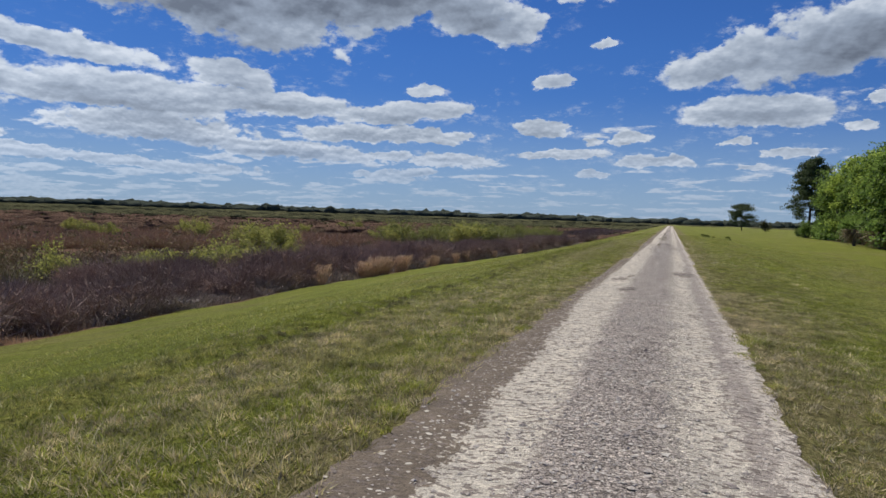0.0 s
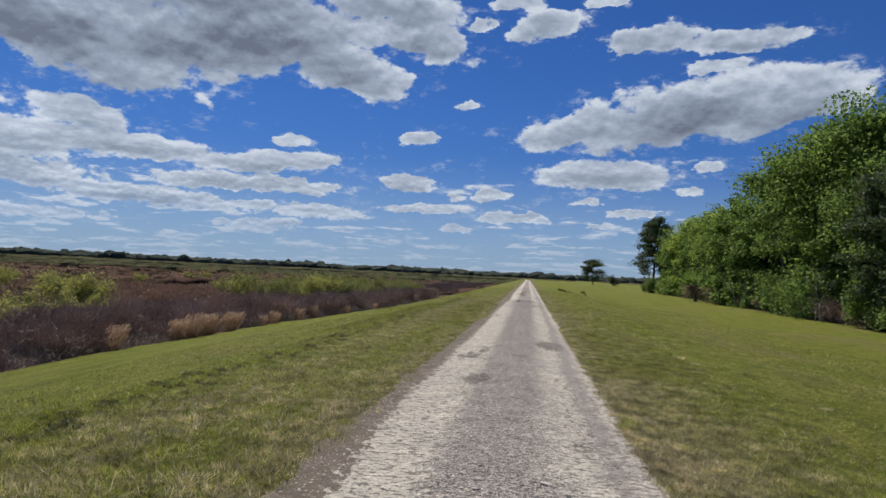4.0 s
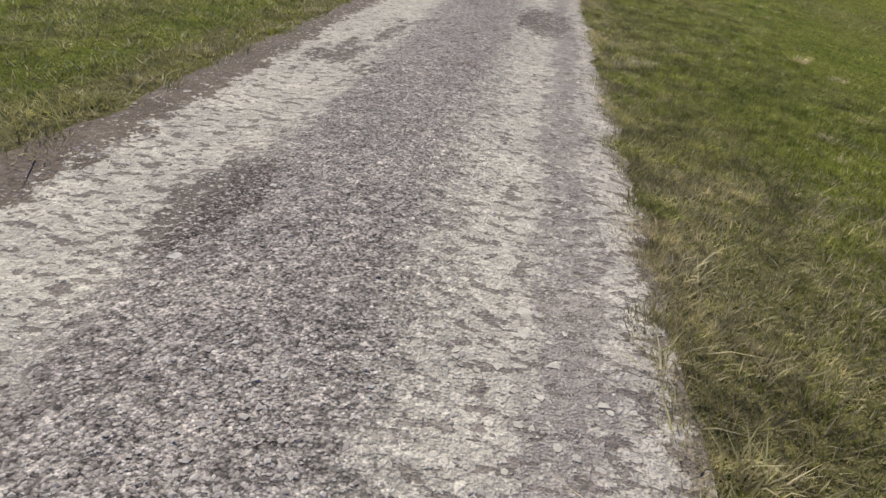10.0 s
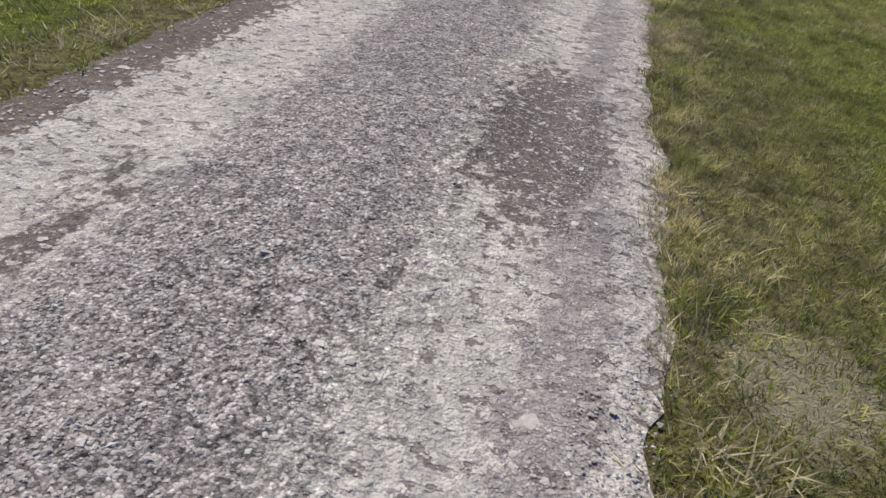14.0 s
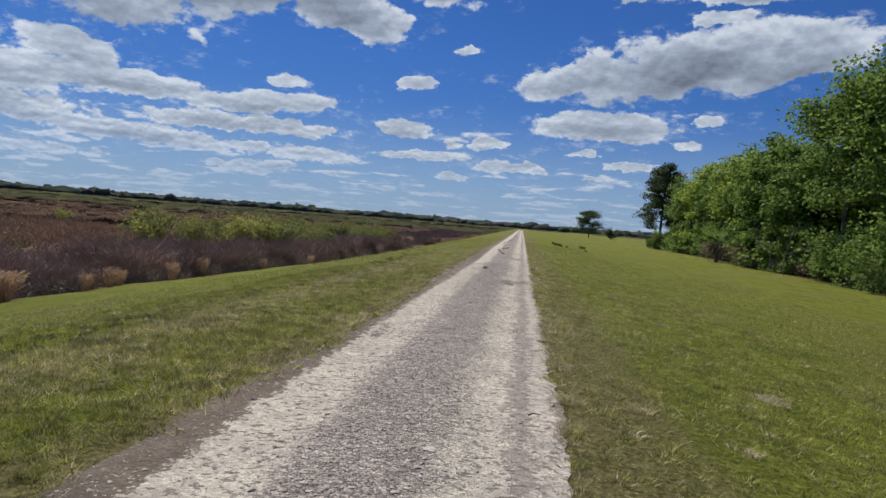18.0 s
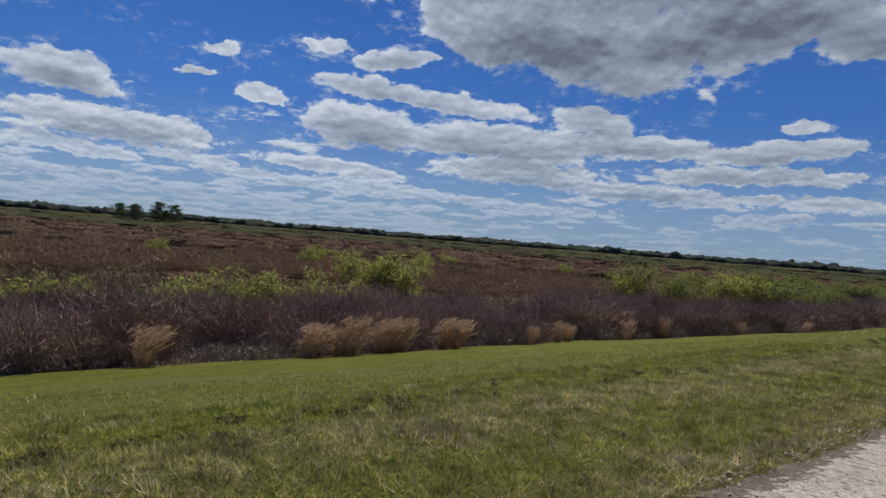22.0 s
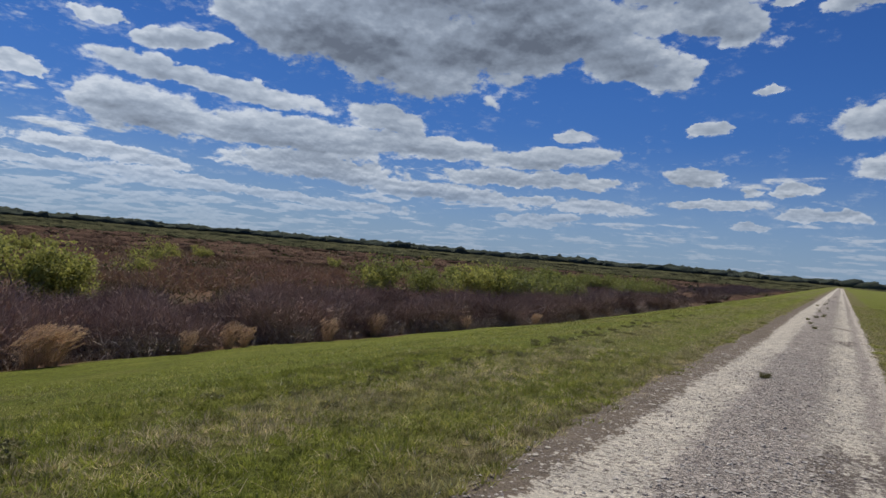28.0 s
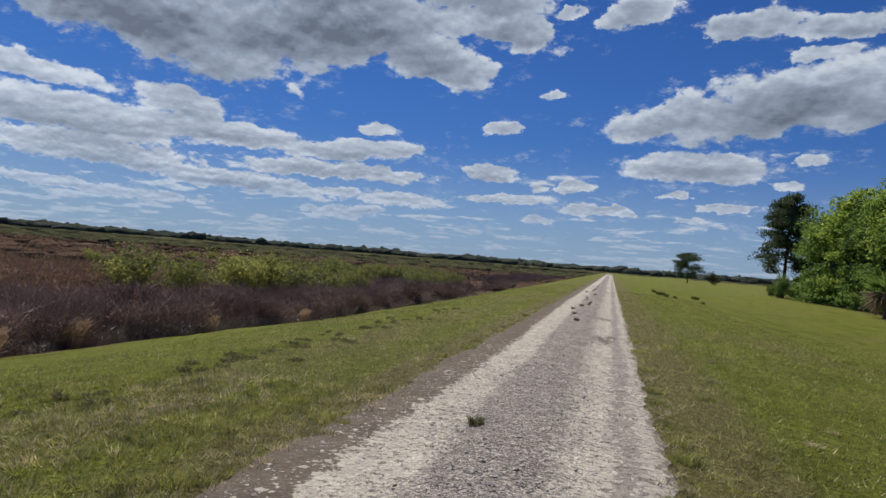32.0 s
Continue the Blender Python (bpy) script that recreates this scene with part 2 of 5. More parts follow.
# haze takes the contrast out of the clouds near the horizon
haze = remap(el, 0.3, 7.0, 0.30, 0.98)
mix = wn("ShaderNodeMix", data_type="RGBA")
wt.links.new(wmath("MULTIPLY", cover, haze), mix.inputs["Factor"])
veil = wn("ShaderNodeMapRange", interpolation_type="SMOOTHSTEP")
for k, v in zip(("From Min", "From Max", "To Min", "To Max"), (-0.5, 11.0, 0.68, 0.0)):
    veil.inputs[k].default_value = v
wt.links.new(el, veil.inputs["Value"])
pale = wn("ShaderNodeMix", data_type="RGBA")
wt.links.new(veil.outputs[0], pale.inputs["Factor"])
glow = wn("ShaderNodeVectorMath", operation="SCALE")      # the clear sky is lighter on the sun's side
wt.links.new(blue.outputs["Result"], glow.inputs[0])
wt.links.new(remap(az, 38.0, 80.0, 1.0, 1.22), glow.inputs["Scale"])
wt.links.new(glow.outputs[0], pale.inputs["A"])
pale.inputs["B"].default_value = (0.30, 0.43, 0.615, 1)
wt.links.new(pale.outputs["Result"], mix.inputs["A"])
# the clouds under the sun's side of the sky are lit through and whiter
sunward = wn("ShaderNodeMapRange", interpolation_type="SMOOTHSTEP")
for k, v in zip(("From Min", "From Max", "To Min", "To Max"), (15.0, 62.0, 0.95, 1.12)):
    sunward.inputs[k].default_value = v
wt.links.new(az, sunward.inputs["Value"])
lit = wn("ShaderNodeVectorMath", operation="SCALE")
wt.links.new(tone.outputs[0], lit.inputs[0])
wt.links.new(sunward.outputs[0], lit.inputs["Scale"])
wt.links.new(lit.outputs[0], mix.inputs["B"])
back = wn("ShaderNodeBackground")
wt.links.new(mix.outputs["Result"], back.inputs[0])
out = wn("ShaderNodeOutputWorld")
wt.links.new(back.outputs[0], out.inputs[0])

sun = new("sun", bpy.data.lights.new("sun", "SUN"))
sun.data.energy, sun.data.angle, sun.data.color = 4.5, radians(0.5), (1.0, 0.95, 0.87)
ca, sa, ce, se = math.cos(radians(SUN_AZ)), math.sin(radians(SUN_AZ)), math.cos(radians(SUN_EL)), math.sin(radians(SUN_EL))
sun.matrix_world = look((0, 0, 80), (-sa * ce, -ca * ce, 80 - se))


# ---- materials ----
def material(name, rough=0.9, spec=0.2):
    m = bpy.data.materials.new(name)
    m.use_nodes = True
    b = m.node_tree.nodes["Principled BSDF"]
    b.inputs["Roughness"].default_value = rough
    b.inputs["Specular IOR Level"].default_value = spec
    return m, m.node_tree, b


def add(t, kind, **props):
    node = t.nodes.new(kind)
    for key, value in props.items():
        setattr(node, key, value)
    return node


def put(t, value, socket):
    if isinstance(value, (int, float)):
        socket.default_value = value
    elif isinstance(value, tuple):
        socket.default_value = value if len(value) != 3 or socket.type != "RGBA" else (*value, 1)
    else:
        t.links.new(value, socket)


def calc(t, op, a, b=0.0, clamp=False):
    node = add(t, "ShaderNodeMath", operation=op, use_clamp=clamp)
    put(t, a, node.inputs[0])
    put(t, b, node.inputs[1])
    return node.outputs[0]


def grain(t, scale, detail=4.0, rough=0.6, stretch=(1, 1, 1), seed=0.0, coord="Object"):
    co = add(t, "ShaderNodeTexCoord")
    mp = add(t, "ShaderNodeMapping")
    mp.inputs["Scale"].default_value = stretch
    mp.inputs["Location"].default_value = (seed, seed * 1.7, seed * 0.4)
    t.links.new(co.outputs[coord], mp.inputs[0])
    n = add(t, "ShaderNodeTexNoise")
    n.inputs["Scale"].default_value = scale
    n.inputs["Detail"].default_value = detail
    n.inputs["Roughness"].default_value = rough
    t.links.new(mp.outputs[0], n.inputs["Vector"])
    return n.outputs["Fac"]


def span(t, value, lo, hi, a=0.0, b=1.0):
    n = add(t, "ShaderNodeMapRange", interpolation_type="SMOOTHSTEP")
    put(t, value, n.inputs["Value"])
    for k, v in zip(("From Min", "From Max", "To Min", "To Max"), (lo, hi, a, b)):
        n.inputs[k].default_value = v
    return n.outputs[0]


def blend(t, fac, a, b, how="MIX"):
    n = add(t, "ShaderNodeMix", data_type="RGBA", blend_type=how)
    put(t, fac, n.inputs["Factor"])
    put(t, a, n.inputs["A"])
    put(t, b, n.inputs["B"])
    return n.outputs["Result"]


def ramp(t, value, *stops):
    n = add(t, "ShaderNodeValToRGB")
    e = n.color_ramp.elements
    while len(e) < len(stops):
        e.new(0.5)
    for el_, (pos, col) in zip(e, stops):
        el_.position, el_.color = pos, (*col, 1)
    put(t, value, n.inputs[0])
    return n.outputs[0]


def bump(t, b, height, strength, distance):
    n = add(t, "ShaderNodeBump")
    n.inputs["Strength"].default_value = strength
    n.inputs["Distance"].default_value = distance
    t.links.new(height, n.inputs["Height"])
    t.links.new(n.outputs[0], b.inputs["Normal"])


def leafy(name, dark, light, thin=0.35, patches=0.0, patch_col=(0.2, 0.15, 0.08), rough=0.6, patch_at=(0.5, 0.62), patch_scale=0.35, own=0.2, clumps=0.0):
    """Leaves and blades: each island its own shade, drier patches over the ground, some light through the leaf."""
    m, t, b = material(name, rough, 0.25)
    geo = add(t, "ShaderNodeNewGeometry")
    info = add(t, "ShaderNodeObjectInfo")
    rnd = calc(t, "ADD", calc(t, "MULTIPLY", geo.outputs["Random Per Island"], 1.0 - own), calc(t, "MULTIPLY", info.outputs["Random"], own))
    col = blend(t, rnd, dark, light)
    if patches:
        mp = add(t, "ShaderNodeMapping")
        mp.inputs["Scale"].default_value = (1, 0.45, 1)
        t.links.new(geo.outputs["Position"], mp.inputs[0])
        n = add(t, "ShaderNodeTexNoise")
        n.inputs["Scale"].default_value = patch_scale
        n.inputs["Detail"].default_value = 5
        n.inputs["Roughness"].default_value = 0.65
        t.links.new(mp.outputs[0], n.inputs["Vector"])
        wild = calc(t, "ADD", n.outputs["Fac"], calc(t, "MULTIPLY", calc(t, "SUBTRACT", geo.outputs["Random Per Island"], 0.5), 0.25))
        col = blend(t, calc(t, "MULTIPLY", span(t, wild, *patch_at), patches), col, patch_col)
    if clumps:
        for scale_, seed_ in ((11.0, 1.0), (2.6, 5.0)):
            mp = add(t, "ShaderNodeMapping")
            mp.inputs["Location"].default_value = (seed_, seed_ * 2, 0)
            t.links.new(geo.outputs["Position"], mp.inputs[0])
            n = add(t, "ShaderNodeTexNoise")
            n.inputs["Scale"].default_value = scale_
            n.inputs["Detail"].default_value = 3
            t.links.new(mp.outputs[0], n.inputs["Vector"])
            col = blend(t, clumps, col, blend(t, 1.0, col, ramp(t, n.outputs["Fac"], (0.34, (0.58, 0.58, 0.56)), (0.5, (1.05, 1.05, 1.05)), (0.66, (1.38, 1.35, 1.28))), "MULTIPLY"))
    t.links.new(col, b.inputs["Base Color"])
    tr = add(t, "ShaderNodeBsdfTranslucent")
    t.links.new(col, tr.inputs[0])
    mx = add(t, "ShaderNodeMixShader")
    mx.inputs[0].default_value = thin
    t.links.new(b.outputs[0], mx.inputs[1])
    t.links.new(tr.outputs[0], mx.inputs[2])
    t.links.new(mx.outputs[0], t.nodes["Material Output"].inputs[0])
    return m


def barky(name, dark, light, scale=9.0):
    m, t, b = material(name, 0.95, 0.1)
    n = grain(t, scale, 6, 0.7, (1, 1, 0.25))
    t.links.new(ramp(t, n, (0.3, dark), (0.7, light)), b.inputs["Base Color"])
    bump(t, b, n, 0.6, 0.03)
    return m


# gravel road: dark soil edge, pale packed marl, a grey stony crown, a sandy edge, damp dark patches
MAT_ROAD, t, b = material("gravel_road", 0.95, 0.1)
co = add(t, "ShaderNodeTexCoord")
xyz = add(t, "ShaderNodeSeparateXYZ")
t.links.new(co.outputs["Object"], xyz.inputs[0])
wave = grain(t, 0.9, 6, 0.65, (1, 0.35, 1), 3.0)
wave2 = grain(t, 5.0, 5, 0.7, (1, 0.7, 1), 9.0)
flake = grain(t, 14.0, 5, 0.7, (1, 0.75, 1), 4.0)
across = calc(t, "ADD", xyz.outputs["X"], calc(t, "ADD", calc(t, "MULTIPLY", calc(t, "SUBTRACT", wave, 0.5), 0.34), calc(t, "MULTIPLY", calc(t, "SUBTRACT", wave2, 0.5), 0.36)))
across = calc(t, "ADD", across, calc(t, "MULTIPLY", calc(t, "SUBTRACT", flake, 0.5), 0.62))
# the strip of bare soil at the edge is wider in some stretches of the track
soil_wide = ramp(t, calc(t, "DIVIDE", xyz.outputs["Y"], 80.0, True), *((yy / 80.0, (w_, w_, w_)) for yy, w_ in ((4, 0.72), (10, 0.48), (16, 0.30), (24, 0.40), (28.5, 0.44), (31.5, 0.40), (35, 0.43), (41, 0.42), (46, 0.50), (54, 0.58), (70, 0.45))))
muddy = calc(t, "MULTIPLY", calc(t, "SUBTRACT", soil_wide, 0.22), span(t, xyz.outputs["X"], -2.5, -1.7, 1.0, 0.0))
across = calc(t, "SUBTRACT", across, muddy)
u = calc(t, "DIVIDE", calc(t, "ADD", across, 3.25), 3.0, True)
SOIL, MARL, STONY, SAND, GRIT = (0.205, 0.168, 0.126), (0.62, 0.568, 0.462), (0.465, 0.412, 0.352), (0.60, 0.543, 0.45), (0.385, 0.342, 0.292)
col = ramp(t, u, (0.0, SOIL), (0.088, SOIL), (0.100, MARL), (0.33, MARL), (0.385, STONY), (0.66, STONY), (0.73, MARL), (0.845, MARL), (0.858, GRIT), (0.915, GRIT), (0.935, SAND), (0.985, SAND), (1.0, (0.30, 0.255, 0.195)))
stony = calc(t, "MULTIPLY", span(t, u, 0.30, 0.42), span(t, u, 0.66, 0.80, 1.0, 0.0))


def pebbles(scale, seed, squash=(1, 1, 1)):
    c = add(t, "ShaderNodeTexCoord")
    m_ = add(t, "ShaderNodeMapping")
    m_.inputs["Location"].default_value = (seed, seed, 0)
    m_.inputs["Scale"].default_value = squash
    t.links.new(c.outputs["Object"], m_.inputs[0])
    v_ = add(t, "ShaderNodeTexVoronoi", voronoi_dimensions="2D")
    v_.inputs["Scale"].default_value = scale
    t.links.new(m_.outputs[0], v_.inputs["Vector"])
    sep = add(t, "ShaderNodeSeparateColor")
    t.links.new(v_.outputs["Color"], sep.inputs[0])
    return v_.outputs["Distance"], sep.outputs[0], sep.outputs[1]


d1, tint1, pick1 = pebbles(92.0, 3.0)
d2, tint2, pick2 = pebbles(38.0, 11.0)
bare = grain(t, 0.55, 4, 0.6, (1.6, 0.45, 1), 12.0)
track = calc(t, "MULTIPLY", span(t, xyz.outputs["X"], -1.35, -0.95), span(t, xyz.outputs["X"], -0.72, -0.45, 1.0, 0.0))
damp = span(t, calc(t, "ADD", calc(t, "ADD", bare, calc(t, "MULTIPLY", track, 0.04)), calc(t, "MULTIPLY", calc(t, "SUBTRACT", flake, 0.5), 0.34)), 0.66, 0.705)
for px_, py_, hx_, hy_ in ((-0.80, 22.9, 0.34, 1.0), (-2.10, 17.1, 0.22, 0.55)):
    spot = add(t, "ShaderNodeMapping", vector_type="TEXTURE")
    spot.inputs["Location"].default_value = (px_, py_, 0)
    spot.inputs["Scale"].default_value = (hx_, hy_, 1000)
    t.links.new(co.outputs["Object"], spot.inputs[0])
    size_ = add(t, "ShaderNodeVectorMath", operation="LENGTH")
    t.links.new(spot.outputs[0], size_.inputs[0])
    ragged = calc(t, "ADD", size_.outputs["Value"], calc(t, "MULTIPLY", calc(t, "SUBTRACT", flake, 0.5), 2.1))
    damp = calc(t, "MAXIMUM", damp, span(t, ragged, 0.85, 1.0, 1.0, 0.0))
isles = span(t, grain(t, 17.0, 3, 0.6, (1, 1.6, 1), 61.0), 0.60, 0.625, 1.0, 0.0)
col = blend(t, calc(t, "MULTIPLY", calc(t, "MULTIPLY", damp, isles), 0.94), col, (0.172, 0.144, 0.12))
chips = span(t, calc(t, "SUBTRACT", grain(t, 10.0, 4, 0.62, (1, 1.7, 1), 41.0), span(t, xyz.outputs["Y"], 17.0, 20.5, 0.0, 0.028)), 0.545, 0.566)
col = blend(t, calc(t, "MULTIPLY", chips, calc(t, "ADD", 0.85, calc(t, "MULTIPLY", stony, -0.5))), col, (0.235, 0.198, 0.165))
# every pebble its own tone; the shade in gaps and pits is painted dark
shade1 = calc(t, "ADD", 0.76, calc(t, "MULTIPLY", tint1, 0.58))
shade2 = calc(t, "ADD", 0.80, calc(t, "MULTIPLY", tint2, 0.36))
gap_shade = span(t, d1, 0.42, 0.70, 1.0, 0.62)
pit_shade = span(t, calc(t, "ADD", pick1, calc(t, "MULTIPLY", stony, -0.16)), 0.10, 0.16, 0.55, 1.0)
grit = calc(t, "MULTIPLY", calc(t, "MULTIPLY", shade1, shade2), calc(t, "MULTIPLY", gap_shade, pit_shade))
grit = calc(t, "ADD", 1.0, calc(t, "MULTIPLY", calc(t, "SUBTRACT", grit, 1.0), calc(t, "ADD", 0.22, calc(t, "MULTIPLY", stony, 0.88))))
gcol = add(t, "ShaderNodeCombineColor")
for k in range(3):
    t.links.new(grit, gcol.inputs[k])
col = blend(t, 1.0, col, gcol.outputs[0], "MULTIPLY")
speck = grain(t, 70.0, 5, 0.75, (1, 1, 1), 7.0)
crust = span(t, grain(t, 19.0, 5, 0.66, (1, 1.35, 1), 71.0), 0.46, 0.53)      # broken plates of dried marl
blotch = grain(t, 2.2, 5, 0.6, (1, 1, 1), 17.0)
col = blend(t, 1.0, col, ramp(t, blotch, (0.3, (0.80, 0.79, 0.80)), (0.7, (1.14, 1.12, 1.09))), "MULTIPLY")
t.links.new(col, b.inputs["Base Color"])
# small dark flecks, painted in as the shaded sides of dents
dent_shade = span(t, grain(t, 48.0, 4, 0.7, (1, 1.4, 1), 51.0), 0.56, 0.64, 1.0, 0.50)
fines = calc(t, "MULTIPLY", dent_shade, calc(t, "MULTIPLY", span(t, speck, 0.3, 0.7, 0.76, 1.30), calc(t, "ADD", 0.72, calc(t, "MULTIPLY", crust, 0.45))))
fines = calc(t, "ADD", 1.0, calc(t, "MULTIPLY", calc(t, "SUBTRACT", fines, 1.0), calc(t, "ADD", 0.45, calc(t, "MULTIPLY", stony, 0.60))))
fcol = add(t, "ShaderNodeCombineColor")
for k in range(3):
    t.links.new(fines, fcol.inputs[k])
t.links.new(blend(t, 1.0, col, fcol.outputs[0], "MULTIPLY"), b.inputs["Base Color"])
rise_ = calc(t, "ADD", calc(t, "MULTIPLY", calc(t, "SUBTRACT", 1.0, d1), 0.28), calc(t, "MULTIPLY", calc(t, "SUBTRACT", 1.0, d2), 0.4))
bump(t, b, calc(t, "ADD", calc(t, "ADD", rise_, calc(t, "ADD", calc(t, "MULTIPLY", chips, -0.35), calc(t, "MULTIPLY", crust, 0.22))), calc(t, "MULTIPLY", speck, 0.5)), 0.9, 0.02)

# loose stones
MAT_STONE, t, b = material("limestone_gravel", 0.9, 0.15)
geo = add(t, "ShaderNodeNewGeometry")
info = add(t, "ShaderNodeObjectInfo")
rnd = calc(t, "FRACT", calc(t, "ADD", geo.outputs["Random Per Island"], info.outputs["Random"]))
col = ramp(t, rnd, (0.0, (0.27, 0.225, 0.20)), (0.2, (0.40, 0.352, 0.305)), (0.75, (0.48, 0.432, 0.375)), (1.0, (0.60, 0.555, 0.48)))
n = grain(t, 45.0, 4, 0.6)
col = blend(t, 1.0, col, ramp(t, n, (0.3, (0.75, 0.75, 0.75)), (0.7, (1.15, 1.15, 1.12))), "MULTIPLY")
t.links.new(col, b.inputs["Base Color"])
bump(t, b, n, 0.5, 0.01)

MAT_FLAKE, t, b = material("marl_flake", 0.95, 0.1)
geo = add(t, "ShaderNodeNewGeometry")
n = grain(t, 60.0, 4, 0.65)
col = blend(t, geo.outputs["Random Per Island"], (0.44, 0.395, 0.32), (0.60, 0.55, 0.455))
t.links.new(blend(t, 1.0, col, ramp(t, n, (0.3, (0.8, 0.8, 0.8)), (0.7, (1.1, 1.1, 1.08))), "MULTIPLY"), b.inputs["Base Color"])
bump(t, b, n, 0.6, 0.008)

# bare spots in the turf, strewn with straw
STRAW_AT = [(2.75, 13.9), (0.06, 15.35), (0.14, 21.55), (1.9, 27.0), (2.4, 33.0)]

# the ground sheet: turf on the levee, dark peat and litter in the marsh, both broken by noise
MAT_GROUND, t, b = material("turf_and_marsh_floor", 0.95, 0.1)
co = add(t, "ShaderNodeTexCoord")
xyz = add(t, "ShaderNodeSeparateXYZ")
t.links.new(co.outputs["Object"], xyz.inputs[0])
big = grain(t, 0.16, 5, 0.6, (1, 0.5, 1), 2.0)
med = grain(t, 0.9, 6, 0.65, (1, 0.45, 1), 6.0)
tiny = grain(t, 22.0, 5, 0.7, (1, 1, 1), 8.0)
turf = ramp(t, med, (0.28, (0.112, 0.130, 0.020)), (0.5, (0.166, 0.188, 0.029)), (0.72, (0.225, 0.230, 0.046)))
dry = span(t, calc(t, "ADD", big, calc(t, "MULTIPLY", calc(t, "SUBTRACT", tiny, 0.5), 0.25)), 0.50, 0.66)
turf = blend(t, calc(t, "MULTIPLY", dry, 0.55), turf, (0.20, 0.17, 0.075))
worn = calc(t, "MAXIMUM", calc(t, "MULTIPLY", span(t, xyz.outputs["X"], -6.6, -5.6), calc(t, "MULTIPLY", span(t, xyz.outputs["X"], -4.9, -4.2, 1.0, 0.0), 0.6)),
            calc(t, "MULTIPLY", span(t, xyz.outputs["X"], -4.2, -3.5), span(t, xyz.outputs["X"], 0.4, 1.6, 1.0, 0.0)))
worn = span(t, calc(t, "ADD", calc(t, "MULTIPLY", worn, 0.5), calc(t, "ADD", calc(t, "SUBTRACT", med, 0.5), calc(t, "MULTIPLY", calc(t, "SUBTRACT", tiny, 0.5), 0.8))), 0.12, 0.5)
turf = blend(t, calc(t, "MULTIPLY", worn, 0.75), turf, (0.19, 0.16, 0.08))
turf = blend(t, 1.0, turf, ramp(t, tiny, (0.32, (0.42, 0.40, 0.36)), (0.5, (0.98, 0.98, 0.95)), (0.68, (1.62, 1.60, 1.55))), "MULTIPLY")
clods = grain(t, 7.0, 4, 0.65, (1, 1, 1), 33.0)
turf = blend(t, 1.0, turf, ramp(t, clods, (0.32, (0.62, 0.60, 0.58)), (0.66, (1.25, 1.25, 1.22))), "MULTIPLY")
plain = grain(t, 0.018, 6, 0.6, (1, 0.6, 1), 21.0)
reeds = grain(t, 0.25, 5, 0.7, (1, 1, 1), 25.0)
marsh = ramp(t, plain, (0.30, (0.10, 0.098, 0.034)), (0.42, (0.15, 0.10, 0.06)), (0.55, (0.20, 0.118, 0.073)), (0.70, (0.125, 0.118, 0.042)))
away = span(t, calc(t, "ADD", xyz.outputs["X"], calc(t, "MULTIPLY", calc(t, "SUBTRACT", plain, 0.5), 300.0)), -260.0, -110.0, 1.0, 0.0)
marsh = blend(t, calc(t, "MULTIPLY", away, 0.8), marsh, (0.058, 0.064, 0.026))
marsh = blend(t, 1.0, marsh, ramp(t, reeds, (0.3, (0.55, 0.55, 0.55)), (0.7, (1.25, 1.25, 1.2))), "MULTIPLY")
for sx_, sy_ in STRAW_AT:
    spot = add(t, "ShaderNodeMapping", vector_type="TEXTURE")
    spot.inputs["Location"].default_value = (sx_, sy_, 0)
    spot.inputs["Scale"].default_value = (0.26, 0.30, 1000)
    t.links.new(co.outputs["Object"], spot.inputs[0])
    size_ = add(t, "ShaderNodeVectorMath", operation="LENGTH")
    t.links.new(spot.outputs[0], size_.inputs[0])
    worn_out = calc(t, "ADD", size_.outputs["Value"], calc(t, "MULTIPLY", calc(t, "SUBTRACT", clods, 0.5), 1.6))
    turf = blend(t, span(t, worn_out, 0.75, 1.1, 0.9, 0.0), turf, (0.38, 0.325, 0.20))
edge = calc(t, "ADD", xyz.outputs["Z"], calc(t, "MULTIPLY", calc(t, "SUBTRACT", med, 0.5), 0.25))
col = blend(t, span(t, edge, -2.92, -2.78, 1.0, 0.0), turf, marsh)
litter = calc(t, "MULTIPLY", span(t, xyz.outputs["Y"], 158.0, 172.0, 1.0, 0.0), span(t, calc(t, "ADD", xyz.outputs["X"], calc(t, "MULTIPLY", calc(t, "SUBTRACT", med, 0.5), 4.0)), 25.5, 27.5))
col = blend(t, litter, col, (0.06, 0.045, 0.025))
t.links.new(col, b.inputs["Base Color"])
bump(t, b, calc(t, "ADD", calc(t, "MULTIPLY", tiny, 0.9), med), 1.0, 0.09)

MAT_GRASS = leafy("mown_grass", (0.165, 0.194, 0.029), (0.43, 0.447, 0.092), 0.35, 0.5, (0.43, 0.36, 0.18), 0.5, (0.46, 0.60), 0.45, clumps=1.0)
MAT_VERGE = leafy("dry_verge_grass", (0.23, 0.196, 0.092), (0.76, 0.645, 0.405), 0.35, 0.5, (0.27, 0.305, 0.066), 0.6, (0.54, 0.64), 0.9, clumps=1.0)
MAT_STRAW = leafy("straw", (0.30, 0.26, 0.14), (0.56, 0.49, 0.31), 0.3)
MAT_WEED = leafy("weed_leaf", (0.085, 0.108, 0.020), (0.165, 0.185, 0.040), 0.25)
MAT_TWIG = leafy("bare_twig", (0.135, 0.090, 0.072), (0.47, 0.328, 0.252), 0.0, 0.5, (0.50, 0.415, 0.35), 0.85, (0.55, 0.7), 0.25, 0.5)
MAT_SEDGE = leafy("dead_sedge", (0.12, 0.091, 0.072), (0.47, 0.388, 0.315), 0.1)
MAT_PLUME = leafy("plume_grass", (0.36, 0.235, 0.135), (0.82, 0.60, 0.39), 0.45)
